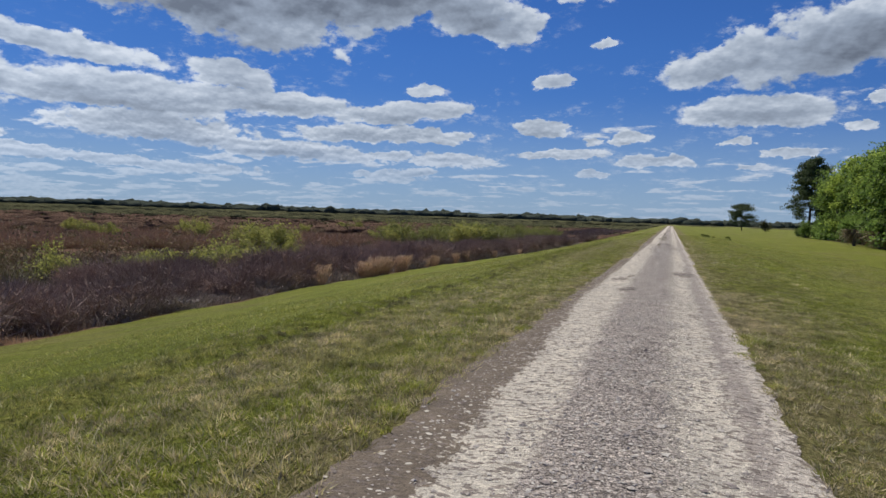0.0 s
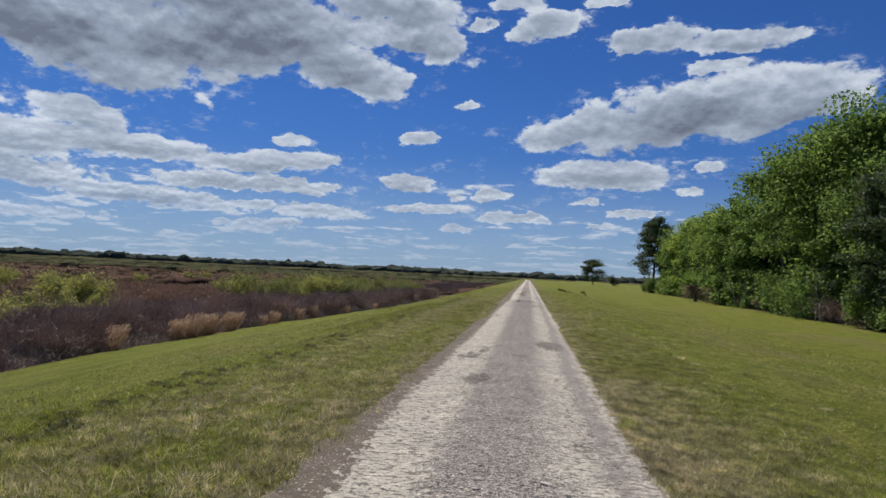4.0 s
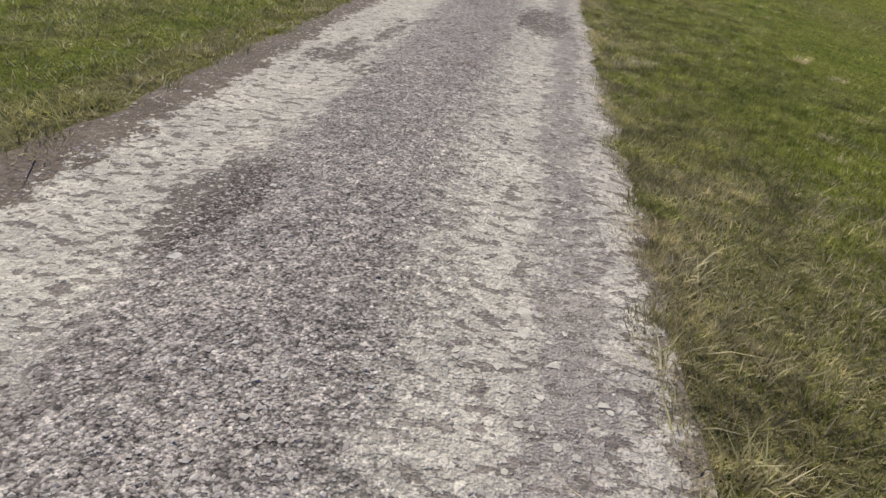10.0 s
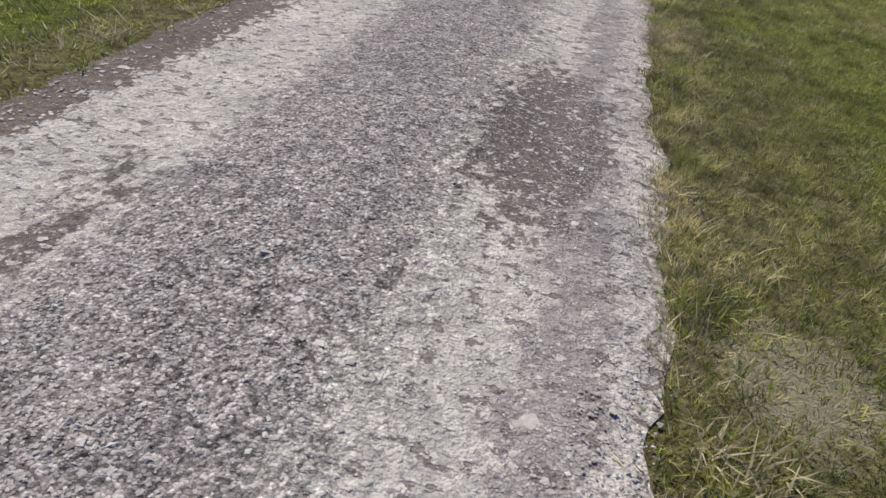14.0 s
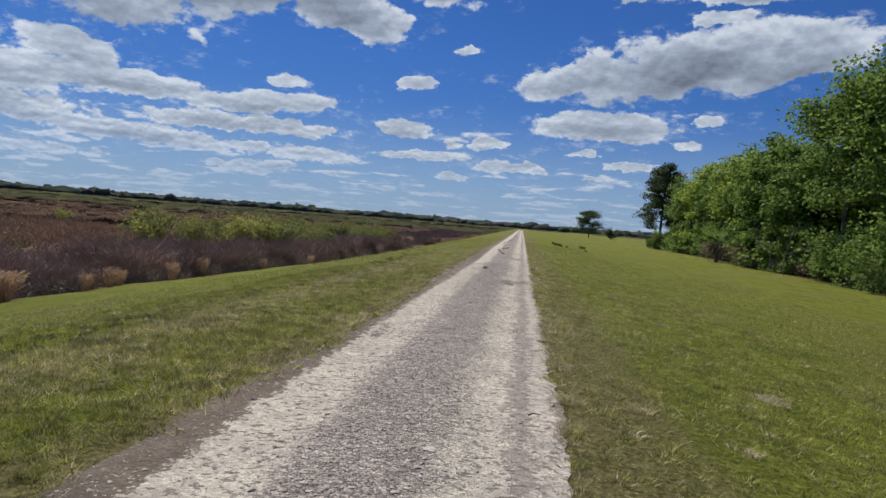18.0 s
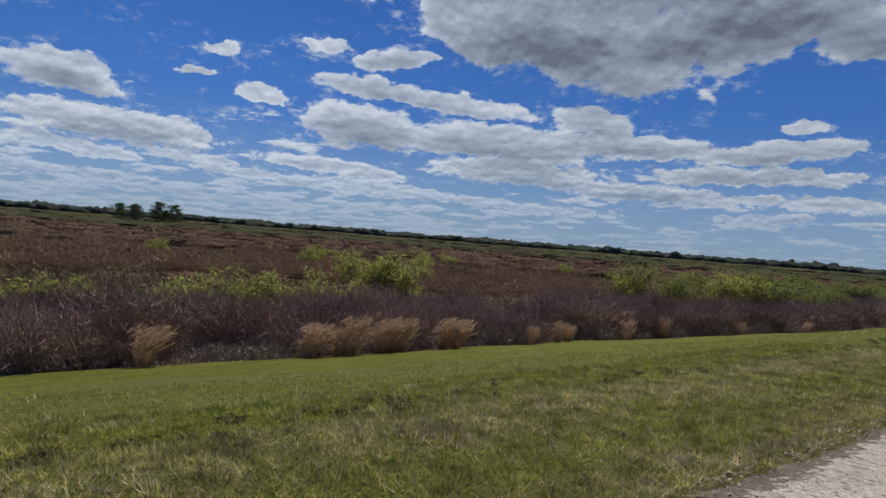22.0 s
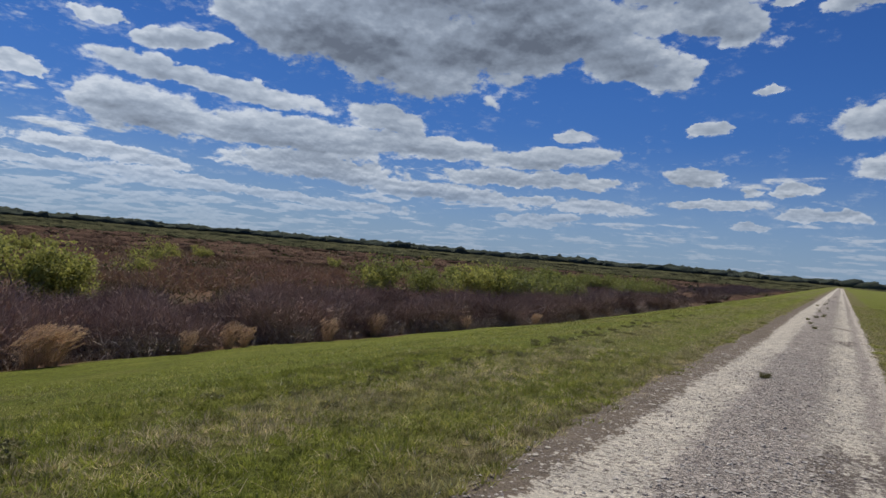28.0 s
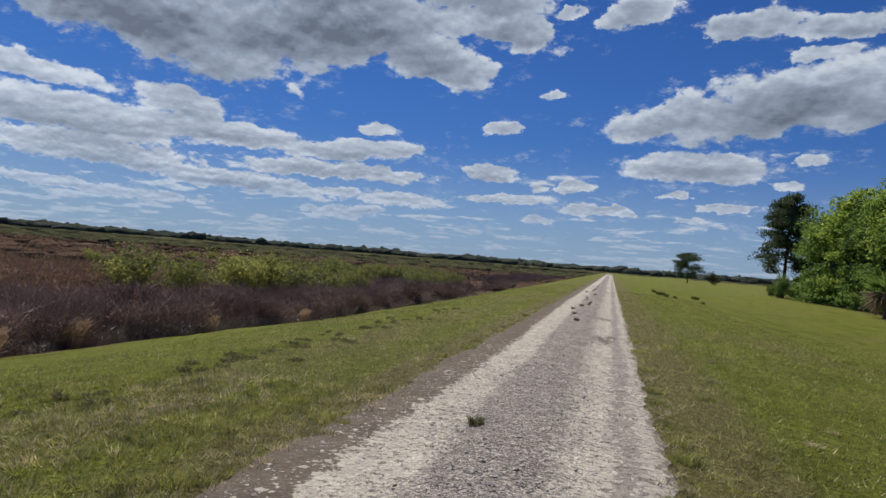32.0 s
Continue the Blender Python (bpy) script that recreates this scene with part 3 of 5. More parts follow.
MAT_RUT = leafy("rut_weed", (0.085, 0.088, 0.034), (0.32, 0.29, 0.115), 0.25)
MAT_WILLOW = leafy("willow_leaf", (0.21, 0.22, 0.055), (0.50, 0.49, 0.135), 0.5)
MAT_GREENBUSH = leafy("marsh_willow_leaf", (0.125, 0.145, 0.042), (0.32, 0.335, 0.095), 0.45)
MAT_BROOM = leafy("marsh_broom", (0.110, 0.068, 0.045), (0.175, 0.108, 0.072), 0.2, 0.8, (0.115, 0.112, 0.040), 0.8, (0.50, 0.60), 0.022)
MAT_LEAF = leafy("spring_leaf", (0.080, 0.140, 0.031), (0.295, 0.41, 0.094), 0.55)
MAT_LEAF_BRIGHT = leafy("young_leaf", (0.16, 0.235, 0.038), (0.46, 0.56, 0.115), 0.55)
MAT_LEAF_DARK = leafy("evergreen_leaf", (0.085, 0.130, 0.035), (0.24, 0.32, 0.085), 0.45)
MAT_NEEDLE = leafy("pine_needle", (0.040, 0.062, 0.028), (0.145, 0.185, 0.075), 0.35)
MAT_PALM = leafy("dead_palm_frond", (0.14, 0.10, 0.055), (0.34, 0.27, 0.16), 0.2)
MAT_MARSHBUSH = leafy("marsh_bush_leaf", (0.048, 0.052, 0.020), (0.125, 0.122, 0.044), 0.2)
MAT_RUST = leafy("rusty_brush", (0.22, 0.132, 0.090), (0.44, 0.27, 0.175), 0.15, 0.7, (0.25, 0.21, 0.095), 0.8, (0.50, 0.62), 0.03)


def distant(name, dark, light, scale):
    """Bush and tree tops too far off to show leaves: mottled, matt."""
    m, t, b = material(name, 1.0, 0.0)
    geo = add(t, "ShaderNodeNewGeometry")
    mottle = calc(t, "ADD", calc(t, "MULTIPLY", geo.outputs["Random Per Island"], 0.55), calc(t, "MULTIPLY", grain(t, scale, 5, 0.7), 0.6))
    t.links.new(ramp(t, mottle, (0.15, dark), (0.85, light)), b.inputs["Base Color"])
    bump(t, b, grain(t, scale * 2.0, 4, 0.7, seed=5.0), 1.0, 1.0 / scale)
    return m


# Lightened: the distance haze over the far wood is put into its colour.
MAT_FAR = distant("hazed_far_wood", (0.055, 0.068, 0.055), (0.095, 0.108, 0.080), 0.35)
MAT_SCRUB = distant("far_scrub", (0.062, 0.068, 0.040), (0.145, 0.138, 0.070), 0.5)
MAT_REDSCRUB = distant("red_scrub", (0.085, 0.056, 0.042), (0.205, 0.132, 0.092), 0.6)
MAT_BARK = barky("grey_bark", (0.05, 0.042, 0.035), (0.20, 0.175, 0.15))
MAT_PINE_BARK = barky("pine_bark", (0.03, 0.022, 0.018), (0.10, 0.07, 0.055))


# ---- building helpers ----
RNG = np.random.default_rng(7)


def mesh_of(name, verts, tris, *mats, which=None):
    me = bpy.data.meshes.new(name)
    verts, tris = np.asarray(verts, np.float32), np.asarray(tris, np.int32)
    me.vertices.add(len(verts))
    me.vertices.foreach_set("co", verts.ravel())
    k = tris.shape[1]
    me.loops.add(tris.size)
    me.loops.foreach_set("vertex_index", tris.ravel())
    me.polygons.add(len(tris))
    me.polygons.foreach_set("loop_start", np.arange(0, tris.size, k, dtype=np.int32))
    for m in mats:
        me.materials.append(m)
    if which is not None:
        me.polygons.foreach_set("material_index", np.asarray(which, np.int32))
    me.update(calc_edges=True)
    return me


def smooth(me):
    me.polygons.foreach_set("use_smooth", np.ones(len(me.polygons), bool))
    return me


def faceted(me):
    me.polygons.foreach_set("use_smooth", np.zeros(len(me.polygons), bool))
    return me


def part(name, me, parent, label=""):
    ob = new(name, me)
    ob.parent = parent
    if label:
        ob["label"] = label
    return ob


def hump(x, y, scale, seed=0.0):
    """Cheap smooth noise over arrays, about -1 to 1."""
    x, y = np.asarray(x) / scale + seed * 3.1, np.asarray(y) / scale + seed * 1.7
    return (np.sin(x * 1.3 + 1.7 * np.sin(y * 0.9 + seed)) + np.sin(y * 1.1 + 1.3 * np.sin(x * 0.8 + 2 * seed)) + np.sin((x + y) * 2.3 + seed) * 0.5) / 2.5


WOOD_EDGE = 25.5
PROFILE_X = np.array([-4000, -27.0, -21.8, -20.8, -17.0, -12.0, -8.0, -6.3, -5.0, -3.2, -1.75, -0.3, 1.5, 4.0, 8.0, 12.5, 14.5, 26.0, 45.0, 4000.0])
PROFILE_Z = np.array([-3.15, -3.15, -3.05, -2.85, -2.25, -1.30, -0.52, -0.22, -0.10, -0.03, -0.01, -0.03, -0.09, -0.28, -0.75, -1.25, -1.34, -1.40, -1.5, -1.6])


def marsh_edge(y):
    return np.interp(y, (0, 18, 34, 50, 62, 80, 120, 400), (-20.2, -20.3, -20.9, -20.7, -20.0, -18.0, -17.3, -17.0))


def ground_z(x, y):
    x, y = np.asarray(x, float), np.asarray(y, float)
    near = np.where((x < -9.5) & (x > -60), -9.5 + (x + 9.5) * (-11.3) / (marsh_edge(y) + 9.5), x)
    z = np.interp(near, PROFILE_X, PROFILE_Z)
    z = np.where(x > 0.5, z * np.interp(y, (0, 60, 95, 125, 165, 300), (1, 0.97, 0.8, 0.53, 0.4, 0.3)), z)
    off = np.clip(np.minimum(np.abs(x + 1.75) - 1.6, 6.0) / 6.0, 0, 1)
    return z + off * (0.05 * hump(x, y, 3.1, 1.0) + 0.025 * hump(x, y, 0.9, 2.0) + 0.014 * hump(x, y, 0.4, 6.0)) - (0.10 + 0.035 * hump(x, y, 0.6, 8.0)) * np.exp(-((x + 6.45 + 0.2 * hump(y, y, 4.0, 2.0)) / 0.2) ** 2)


def tube(path, radii, sides=6):
    """A tapered round bar along path: vertices and triangles."""
    path, v, f = np.asarray(path, float), [], []
    for i, p in enumerate(path):
        d = path[min(i + 1, len(path) - 1)] - path[max(i - 1, 0)]
        d = d / (np.linalg.norm(d) + 1e-9)
        a = np.cross(d, (0.31, 0.95, 0.11))
        a /= np.linalg.norm(a) + 1e-9
        c = np.cross(d, a)
        for k in range(sides):
            w = 2 * math.pi * k / sides
            v.append(p + radii[i] * (math.cos(w) * a + math.sin(w) * c))
    for i in range(len(path) - 1):
        for k in range(sides):
            p, q = i * sides + k, i * sides + (k + 1) % sides
            f += [(p, q, q + sides), (p, q + sides, p + sides)]
    return np.array(v), np.array(f, int)


def join(pieces):
    vs, fs, n = [], [], 0
    for v, f in pieces:
        vs.append(v)
        fs.append(np.asarray(f) + n)
        n += len(v)
    return np.concatenate(vs), np.concatenate(fs)


def blades(root, height, width, lean, rng, segments=2, droop=0.5):
    """Grass blades at root (n x 3): tapered, bent over."""
    n = len(root)
    turn = rng.uniform(0, 2 * math.pi, n)
    side = np.stack([np.cos(turn), np.sin(turn), np.zeros(n)], 1) * (width * 0.5)[:, None]
    toward = rng.uniform(0, 2 * math.pi, n)
    out = np.stack([np.cos(toward), np.sin(toward), np.zeros(n)], 1) * (lean * height)[:, None]
    up = np.zeros((n, 3))
    up[:, 2] = height
    if segments == 1:
        v = np.stack([root - side, root + side, root + up + out], 1).reshape(-1, 3)
        f = np.arange(3 * n).reshape(n, 3)
    else:
        half = root + up * 0.6 + out * (0.5 - 0.2 * droop)
        v = np.stack([root - side, root + side, half + side * 0.8, half - side * 0.8, root + up + out], 1).reshape(-1, 3)
        k = 5 * np.arange(n)[:, None]
        f = np.concatenate([k + [0, 1, 2], k + [0, 2, 3], k + [3, 2, 4]], 1).reshape(-1, 3)
    return v, f


def leaves(centre, size, rng, flat_=0.0, long_=1.7):
    """Rhombic leaves, folded a little along the middle, at centre (n x 3)."""
    n = len(centre)
    a = rng.normal(size=(n, 3))
    a[:, 2] *= 1 - flat_
    a /= np.linalg.norm(a, axis=1)[:, None] + 1e-9
    b = np.cross(a, rng.normal(size=(n, 3)))
    b /= np.linalg.norm(b, axis=1)[:, None] + 1e-9
    c = np.cross(a, b)
    s = np.asarray(size)[:, None] * 0.5
    v = np.stack([centre - a * s * long_, centre + b * s + c * s * 0.25, centre + a * s * long_, centre - b * s + c * s * 0.25], 1).reshape(-1, 3)
    k = 4 * np.arange(n)[:, None]
    return v, np.concatenate([k + [0, 1, 2], k + [0, 2, 3]], 1).reshape(-1, 3)


def needles(start, way_, width, rng):
    """Thin pointed twigs from start along way_."""
    n = len(start)
    s = np.cross(way_, rng.normal(size=(n, 3)))
    s /= np.linalg.norm(s, axis=1)[:, None] + 1e-9
    s *= np.asarray(width)[:, None] * 0.5
    v = np.stack([start - s, start + s, start + way_], 1).reshape(-1, 3)
    return v, np.arange(3 * n).reshape(n, 3)


# ---- ground ----
def sheet(name, xs, ys, zf, mat):
    gx, gy = np.meshgrid(xs, ys)
    v = np.stack([gx, gy, zf(gx, gy)], 2).reshape(-1, 3)
    n, m = len(xs), len(ys)
    i = (np.arange(m - 1)[:, None] * n + np.arange(n - 1)[None]).reshape(-1, 1)
    return smooth(mesh_of(name, v, np.concatenate([i, i + 1, i + n + 1, i + n], 1), mat))


gx = np.unique(np.concatenate([[-4000, -2000, -900, -400, -200, -100, -60, -40], np.arange(-30, -12, 0.7), np.arange(-12, -8, 0.25), np.arange(-8, 3.0, 0.125), np.arange(3, 8, 0.25), np.arange(8, 30, 0.8), [34, 45, 80, 200, 500, 1500, 4000], PROFILE_X]))
gy = np.unique(np.concatenate([[-4000, -1000, -300, -100, -40, -20], np.arange(-10, 4, 0.3), np.arange(4, 62, 0.17), np.arange(62, 70, 0.3), np.arange(70, 130, 1.2), np.arange(130, 420, 6.0), [600, 1000, 2000, 4000]]))
ground = tagged(new("ground", sheet("ground", gx, gy, ground_z, MAT_GROUND)), "mown green levee slopes falling to a brown marsh", "ground", kind="structure")

# ---- road ----
ROAD_L, ROAD_R = -3.2, -0.24


def road_left(y):
    """The grass has crept over the track's edge in one stretch."""
    return ROAD_L + np.interp(y, (29.5, 33, 40, 44), (0.0, 0.22, 0.22, 0.0))


def road_sheet():
    ys = np.concatenate([np.arange(-12, 2, 0.5), np.arange(2, 58, 0.07), np.arange(58, 110, 0.25), np.arange(110, 402, 1.0)])
    w = np.linspace(0, 1, 54)
    left = road_left(ys) + 0.09 * hump(ys, ys * 0.3, 0.9, 3) + 0.05 * hump(ys, ys, 0.21, 4) + 0.02 * hump(ys, ys, 0.07, 9)
    right = ROAD_R + 0.07 * hump(ys, ys * 0.3, 1.1, 5) + 0.05 * hump(ys, ys, 0.23, 6) + 0.018 * hump(ys, ys, 0.06, 8)
    x = left[:, None] + (right - left)[:, None] * w[None]
    y = np.repeat(ys[:, None], len(w), 1)
    crown = 0.035 * np.exp(-((x + 1.65) / 0.55) ** 2) - 0.012 * np.exp(-((x + 2.45) / 0.3) ** 2) - 0.014 * np.exp(-((x + 0.85) / 0.25) ** 2)
    rough_ = 0.006 * hump(x, y, 0.16, 1) + 0.005 * hump(x, y, 0.07, 2) + 0.008 * hump(x, y, 0.6, 3)
    rise = np.minimum(1, np.minimum(w, 1 - w) * 14)[None]
    z = ground_z(x, y) + 0.008 + (0.022 + crown + rough_) * rise
    v = np.stack([x, y, z], 2).reshape(-1, 3)
    n, m = len(w), len(ys)
    i = (np.arange(m - 1)[:, None] * n + np.arange(n - 1)[None]).reshape(-1, 1)
    return v, np.concatenate([i, i + 1, i + n + 1, i + n], 1)


rv, rf = road_sheet()
road = tagged(new("road", smooth(mesh_of("road", rv, rf, MAT_ROAD))), "pale limestone gravel track along the levee top", "road", kind="structure")


def road_z(x, y):
    x, y = np.asarray(x, float), np.asarray(y, float)
    crown = 0.035 * np.exp(-((x + 1.65) / 0.55) ** 2) - 0.012 * np.exp(-((x + 2.45) / 0.3) ** 2) - 0.014 * np.exp(-((x + 0.85) / 0.25) ** 2)
    rise = np.clip(np.minimum(x - ROAD_L, ROAD_R - x) / 2.9 * 14, 0, 1)
    return ground_z(x, y) + 0.008 + (0.022 + crown + 0.006 * hump(x, y, 0.16, 1) + 0.005 * hump(x, y, 0.07, 2) + 0.008 * hump(x, y, 0.6, 3)) * rise


def stones(x, y, z, size, rng, fine_=False):
    """Loose angular stones: squashed, knocked-about lumps; the small ones have fewer faces."""
    if fine_:
        base = np.array([(1, 0, 0), (0, 0.9, 0.1), (-0.9, 0.1, 0), (0.1, -0.9, 0.05), (0.05, 0.1, 0.7)])
        tri = np.array([(0, 1, 4), (1, 2, 4), (2, 3, 4), (3, 0, 4)])
    else:
        base = np.array([(1, 0, 0), (0.3, 0.9, 0.1), (-0.8, 0.5, 0), (-0.7, -0.6, 0.05), (0.35, -0.9, 0), (0.45, 0.2, 0.62), (-0.35, -0.1, 0.7), (0.05, -0.05, -0.5)])
        tri = np.array([(0, 1, 5), (1, 6, 5), (1, 2, 6), (2, 3, 6), (3, 4, 6), (4, 5, 6), (4, 0, 5), (1, 0, 7), (2, 1, 7), (3, 2, 7), (4, 3, 7), (0, 4, 7)])
    n, k = len(x), len(base)
    p = base[None] * (1 + rng.uniform(-0.4, 0.4, (n, k, 1))) + rng.normal(0, 0.14, (n, k, 3))
    a = rng.uniform(0, 2 * math.pi, n)
    c, s = np.cos(a)[:, None], np.sin(a)[:, None]
    p = np.stack([p[..., 0] * c - p[..., 1] * s, p[..., 0] * s + p[..., 1] * c, p[..., 2] * rng.uniform(0.32, 0.62, (n, 1))], 2)
    p = p * (size * 0.5)[:, None, None] + np.stack([x, y, z + size * 0.08], 1)[:, None]
    return p.reshape(-1, 3), (tri[None] + k * np.arange(n)[:, None, None]).reshape(-1, 3)


def scatter_gravel(n, y0, y1, big, fine_):
    x = np.concatenate([RNG.normal(-1.62, 0.40, int(n * 0.84)), RNG.uniform(ROAD_L + 0.1, ROAD_R, n - int(n * 0.84))])
    x = np.clip(x, ROAD_L + 0.06, ROAD_R - 0.04)
    y = RNG.uniform(y0, y1, n)
    keep = hump(x, y, 0.5, 7) * 0.8 + RNG.uniform(-1, 1, n) > -0.45
    x, y = x[keep], y[keep]
    return stones(x, y, road_z(x, y), big * RNG.lognormal(0, 0.36, len(x)), RNG, fine_)


gv, gf = join([scatter_gravel(85000, 12.5, 28.0, 0.0098, True), scatter_gravel(15000, 12.0, 28.0, 0.0115, False), scatter_gravel(9000, 4.0, 12.5, 0.026, True),
               scatter_gravel(30000, 28.0, 52.0, 0.018, True), scatter_gravel(8000, 28.0, 52.0, 0.026, False), scatter_gravel(9000, 52, 110, 0.04, True), scatter_gravel(7000, 41.0, 53.0, 0.025, False)])
# fine grit in the wheel track and along the sandy edge
kx = np.concatenate([RNG.normal(-0.63, 0.09, 26000), ROAD_R - 0.05 - RNG.gamma(1.5, 0.10, 12000)])
ky = RNG.uniform(12.5, 27.5, 38000)
ok = kx > -1.0
kx, ky = kx[ok], ky[ok]
kv, kf = stones(kx, ky, road_z(kx, ky), 0.0068 * RNG.lognormal(0, 0.35, len(kx)), RNG, True)
gv, gf = join([(gv, gf), (kv, kf)])
# stones and litter in the dark soil along the edge
ex, ey = ROAD_L + RNG.gamma(2.0, 0.09, 4500), RNG.uniform(8, 52, 4500)
ev, ef = stones(ex, ey, road_z(ex, ey), 0.014 * RNG.lognormal(0, 0.4, 4500), RNG, True)
gv, gf = join([(gv, gf), (ev, ef)])
# thin pale flakes of crust broken off where the packed marl ends on soil and grit
def scatter_flakes(n, y0, y1, size):
    y = RNG.uniform(y0, y1, n)
    left_ = RNG.uniform(0, 1, n) < 0.55
    x = np.where(left_, -2.78 + RNG.normal(0, 0.14, n), -0.68 + RNG.normal(0, 0.13, n))
    v, f = stones(x, y, np.zeros(n), size * RNG.lognormal(0, 0.45, n), RNG, False)
    v[:, 2] = v[:, 2] * 0.22 + np.repeat(road_z(x, y), 8)
    return v, f


fv, ff = join([scatter_flakes(4200, 11.5, 28.5, 0.017), scatter_flakes(1500, 2.0, 11.5, 0.02), scatter_flakes(1900, 40.0, 56.0, 0.026)])
tagged(new("marl_flakes", faceted(mesh_of("marl_flakes", fv, ff, MAT_FLAKE))), "thin pale flakes of dried marl lying on the track", "gravel", kind="stuff")
tagged(new("gravel", faceted(mesh_of("gravel", gv, gf, MAT_STONE))), "loose grey limestone gravel scattered on the track", "gravel", kind="stuff")

# ---- grass ----
def lawn(n, x0, x1, y0, y1, h, w, lean, segments, thin_out=None):
    x, y = RNG.uniform(x0, x1, n), RNG.uniform(y0, y1, n)
    clump = 0.8 * hump(x, y, 0.055, 11) + 0.7 * hump(x, y, 0.19, 13) + 0.6 * hump(x, y, 0.8, 12)
    keep = clump + RNG.uniform(-1.1, 1.1, n) > -0.35
    keep &= turf_at(x, y)
    if thin_out is not None:
        keep &= thin_out(x, y)
    x, y, clump = x[keep], y[keep], clump[keep]
    root = np.stack([x, y, np.where((x > ROAD_L) & (x < ROAD_R), road_z(x, y), ground_z(x, y)) - 0.01], 1)
    hh = h * RNG.lognormal(0, 0.33, len(x)) * np.clip(1 + 0.4 * clump, 0.45, 1.9)
    return blades(root, hh, w * RNG.uniform(0.6, 1.4, len(x)), lean * RNG.uniform(0.2, 1.6, len(x)), RNG, segments)


def rut_x(y):
    return -6.45 - 0.2 * hump(y, y, 4.0, 2.0)


def turf_at(x, y):
    """The turf is thin in the rut along the slope and on the straw patches."""
    keep = (np.abs(x - rut_x(y)) > 0.19 + 0.07 * hump(y, y, 0.5, 3)) | (RNG.uniform(0, 1, len(x)) < 0.3)
    for sx_, sy_ in STRAW_AT:
        keep &= np.hypot(x - sx_, y - sy_) > np.abs(0.13 + RNG.normal(0, 0.09, len(x))) + 0.05 * hump(x, y, 0.12, 5)
    return keep


def off_road(x, y):
    e = 0.02 + RNG.normal(0, 0.05, len(x)) + 0.05 * hump(y, y, 0.17, 14)
    return (x < road_left(y) - 0.02 + e * 2.2) | (x > ROAD_R + 0.02 - e)


def fringe(x, y):
    """Dense beside the track, thinning out down the slope, and sparse where the verge is dry."""
    return off_road(x, y) & (RNG.uniform(0, 1, len(x)) < np.interp(x, (0.2, 1.2, 3.4), (1.0, 0.75, 0.0)) * np.where(x < 1.0 + 0.3 * hump(y, y, 0.8, 5), np.interp(y, (17.5, 19.5), (0.4, 1.0)), 1.0))


gv, gf = join([
    lawn(220000, -0.5, 3.4, 11, 29, 0.028, 0.007, 0.7, 1, fringe),
    lawn(110000, 1.6, 6.5, 6, 34, 0.032, 0.009, 1.5, 1),
    lawn(45000, -0.5, 5.0, 31, 60, 0.05, 0.011, 1.2, 1, off_road),
    lawn(45000, 5.0, 14.0, 8, 75, 0.05, 0.022, 1.2, 1),
    lawn(30000, -0.5, 6.0, 58, 100, 0.05, 0.025, 1.2, 1, off_road),
    lawn(75000, -7.5, -3.1, 4, 34, 0.045, 0.009, 1.2, 2, off_road),
    lawn(30000, -7.5, -3.1, 34, 64, 0.045, 0.009, 1.2, 2, off_road), lawn(70000, -8.0, -3.1, 28.5, 48, 0.03, 0.011, 1.0, 1, off_road),
    lawn(75000, -13.5, -7.5, 6, 80, 0.045, 0.016, 1.2, 1),
    lawn(25000, -12.0, -3.1, 64, 110, 0.05, 0.024, 1.2, 1, off_road),
])
tagged(new("grass", mesh_of("grass", gv, gf, MAT_GRASS)), "short mown green grass with dry patches", "grass", kind="stuff")


def verge(x, y):
    dry_ = np.clip(0.55 + 0.9 * hump(x, y * 0.6, 0.9, 21) + 0.5 * hump(x, y, 0.3, 22), 0.12, 1)
    reach_ = np.interp(y, (13, 17.5, 19.5, 24), (1.2, 1.1, 0.4, 0.35))
    return off_road(x, y) & (RNG.uniform(0, 1, len(x)) < np.exp(-np.minimum(np.abs(x - ROAD_L), np.abs(x - ROAD_R)) / reach_) * dry_ + 0.05)


gv, gf = join([
    lawn(30000, -0.6, 2.0, 9, 31, 0.050, 0.0058, 1.3, 2, verge), lawn(360000, -0.5, 1.6, 12.5, 27, 0.030, 0.006, 0.8, 1, verge),
    lawn(20000, -0.5, 2.0, 31, 40, 0.06, 0.007, 1.6, 1, verge),
    lawn(30000, -0.5, 1.6, 34, 66, 0.08, 0.009, 1.3, 1, verge),
    lawn(32000, -5.4, -3.0, 4, 34, 0.06, 0.007, 1.4, 2, verge),
    lawn(26000, -5.4, -3.0, 34, 66, 0.07, 0.009, 1.3, 1, verge),
    lawn(50000, -6.5, -3.4, 4, 66, 0.04, 0.010, 1.2, 1), lawn(30000, -6.3, -3.2, 3.5, 14, 0.03, 0.009, 1.0, 1), lawn(30000, -6.3, -3.2, 28.5, 48, 0.03, 0.009, 1.0, 1),
])
tagged(new("verge_grass", mesh_of("verge_grass", gv, gf, MAT_VERGE)), "longer dry tan and olive grass fringing the track", "grass", kind="stuff")


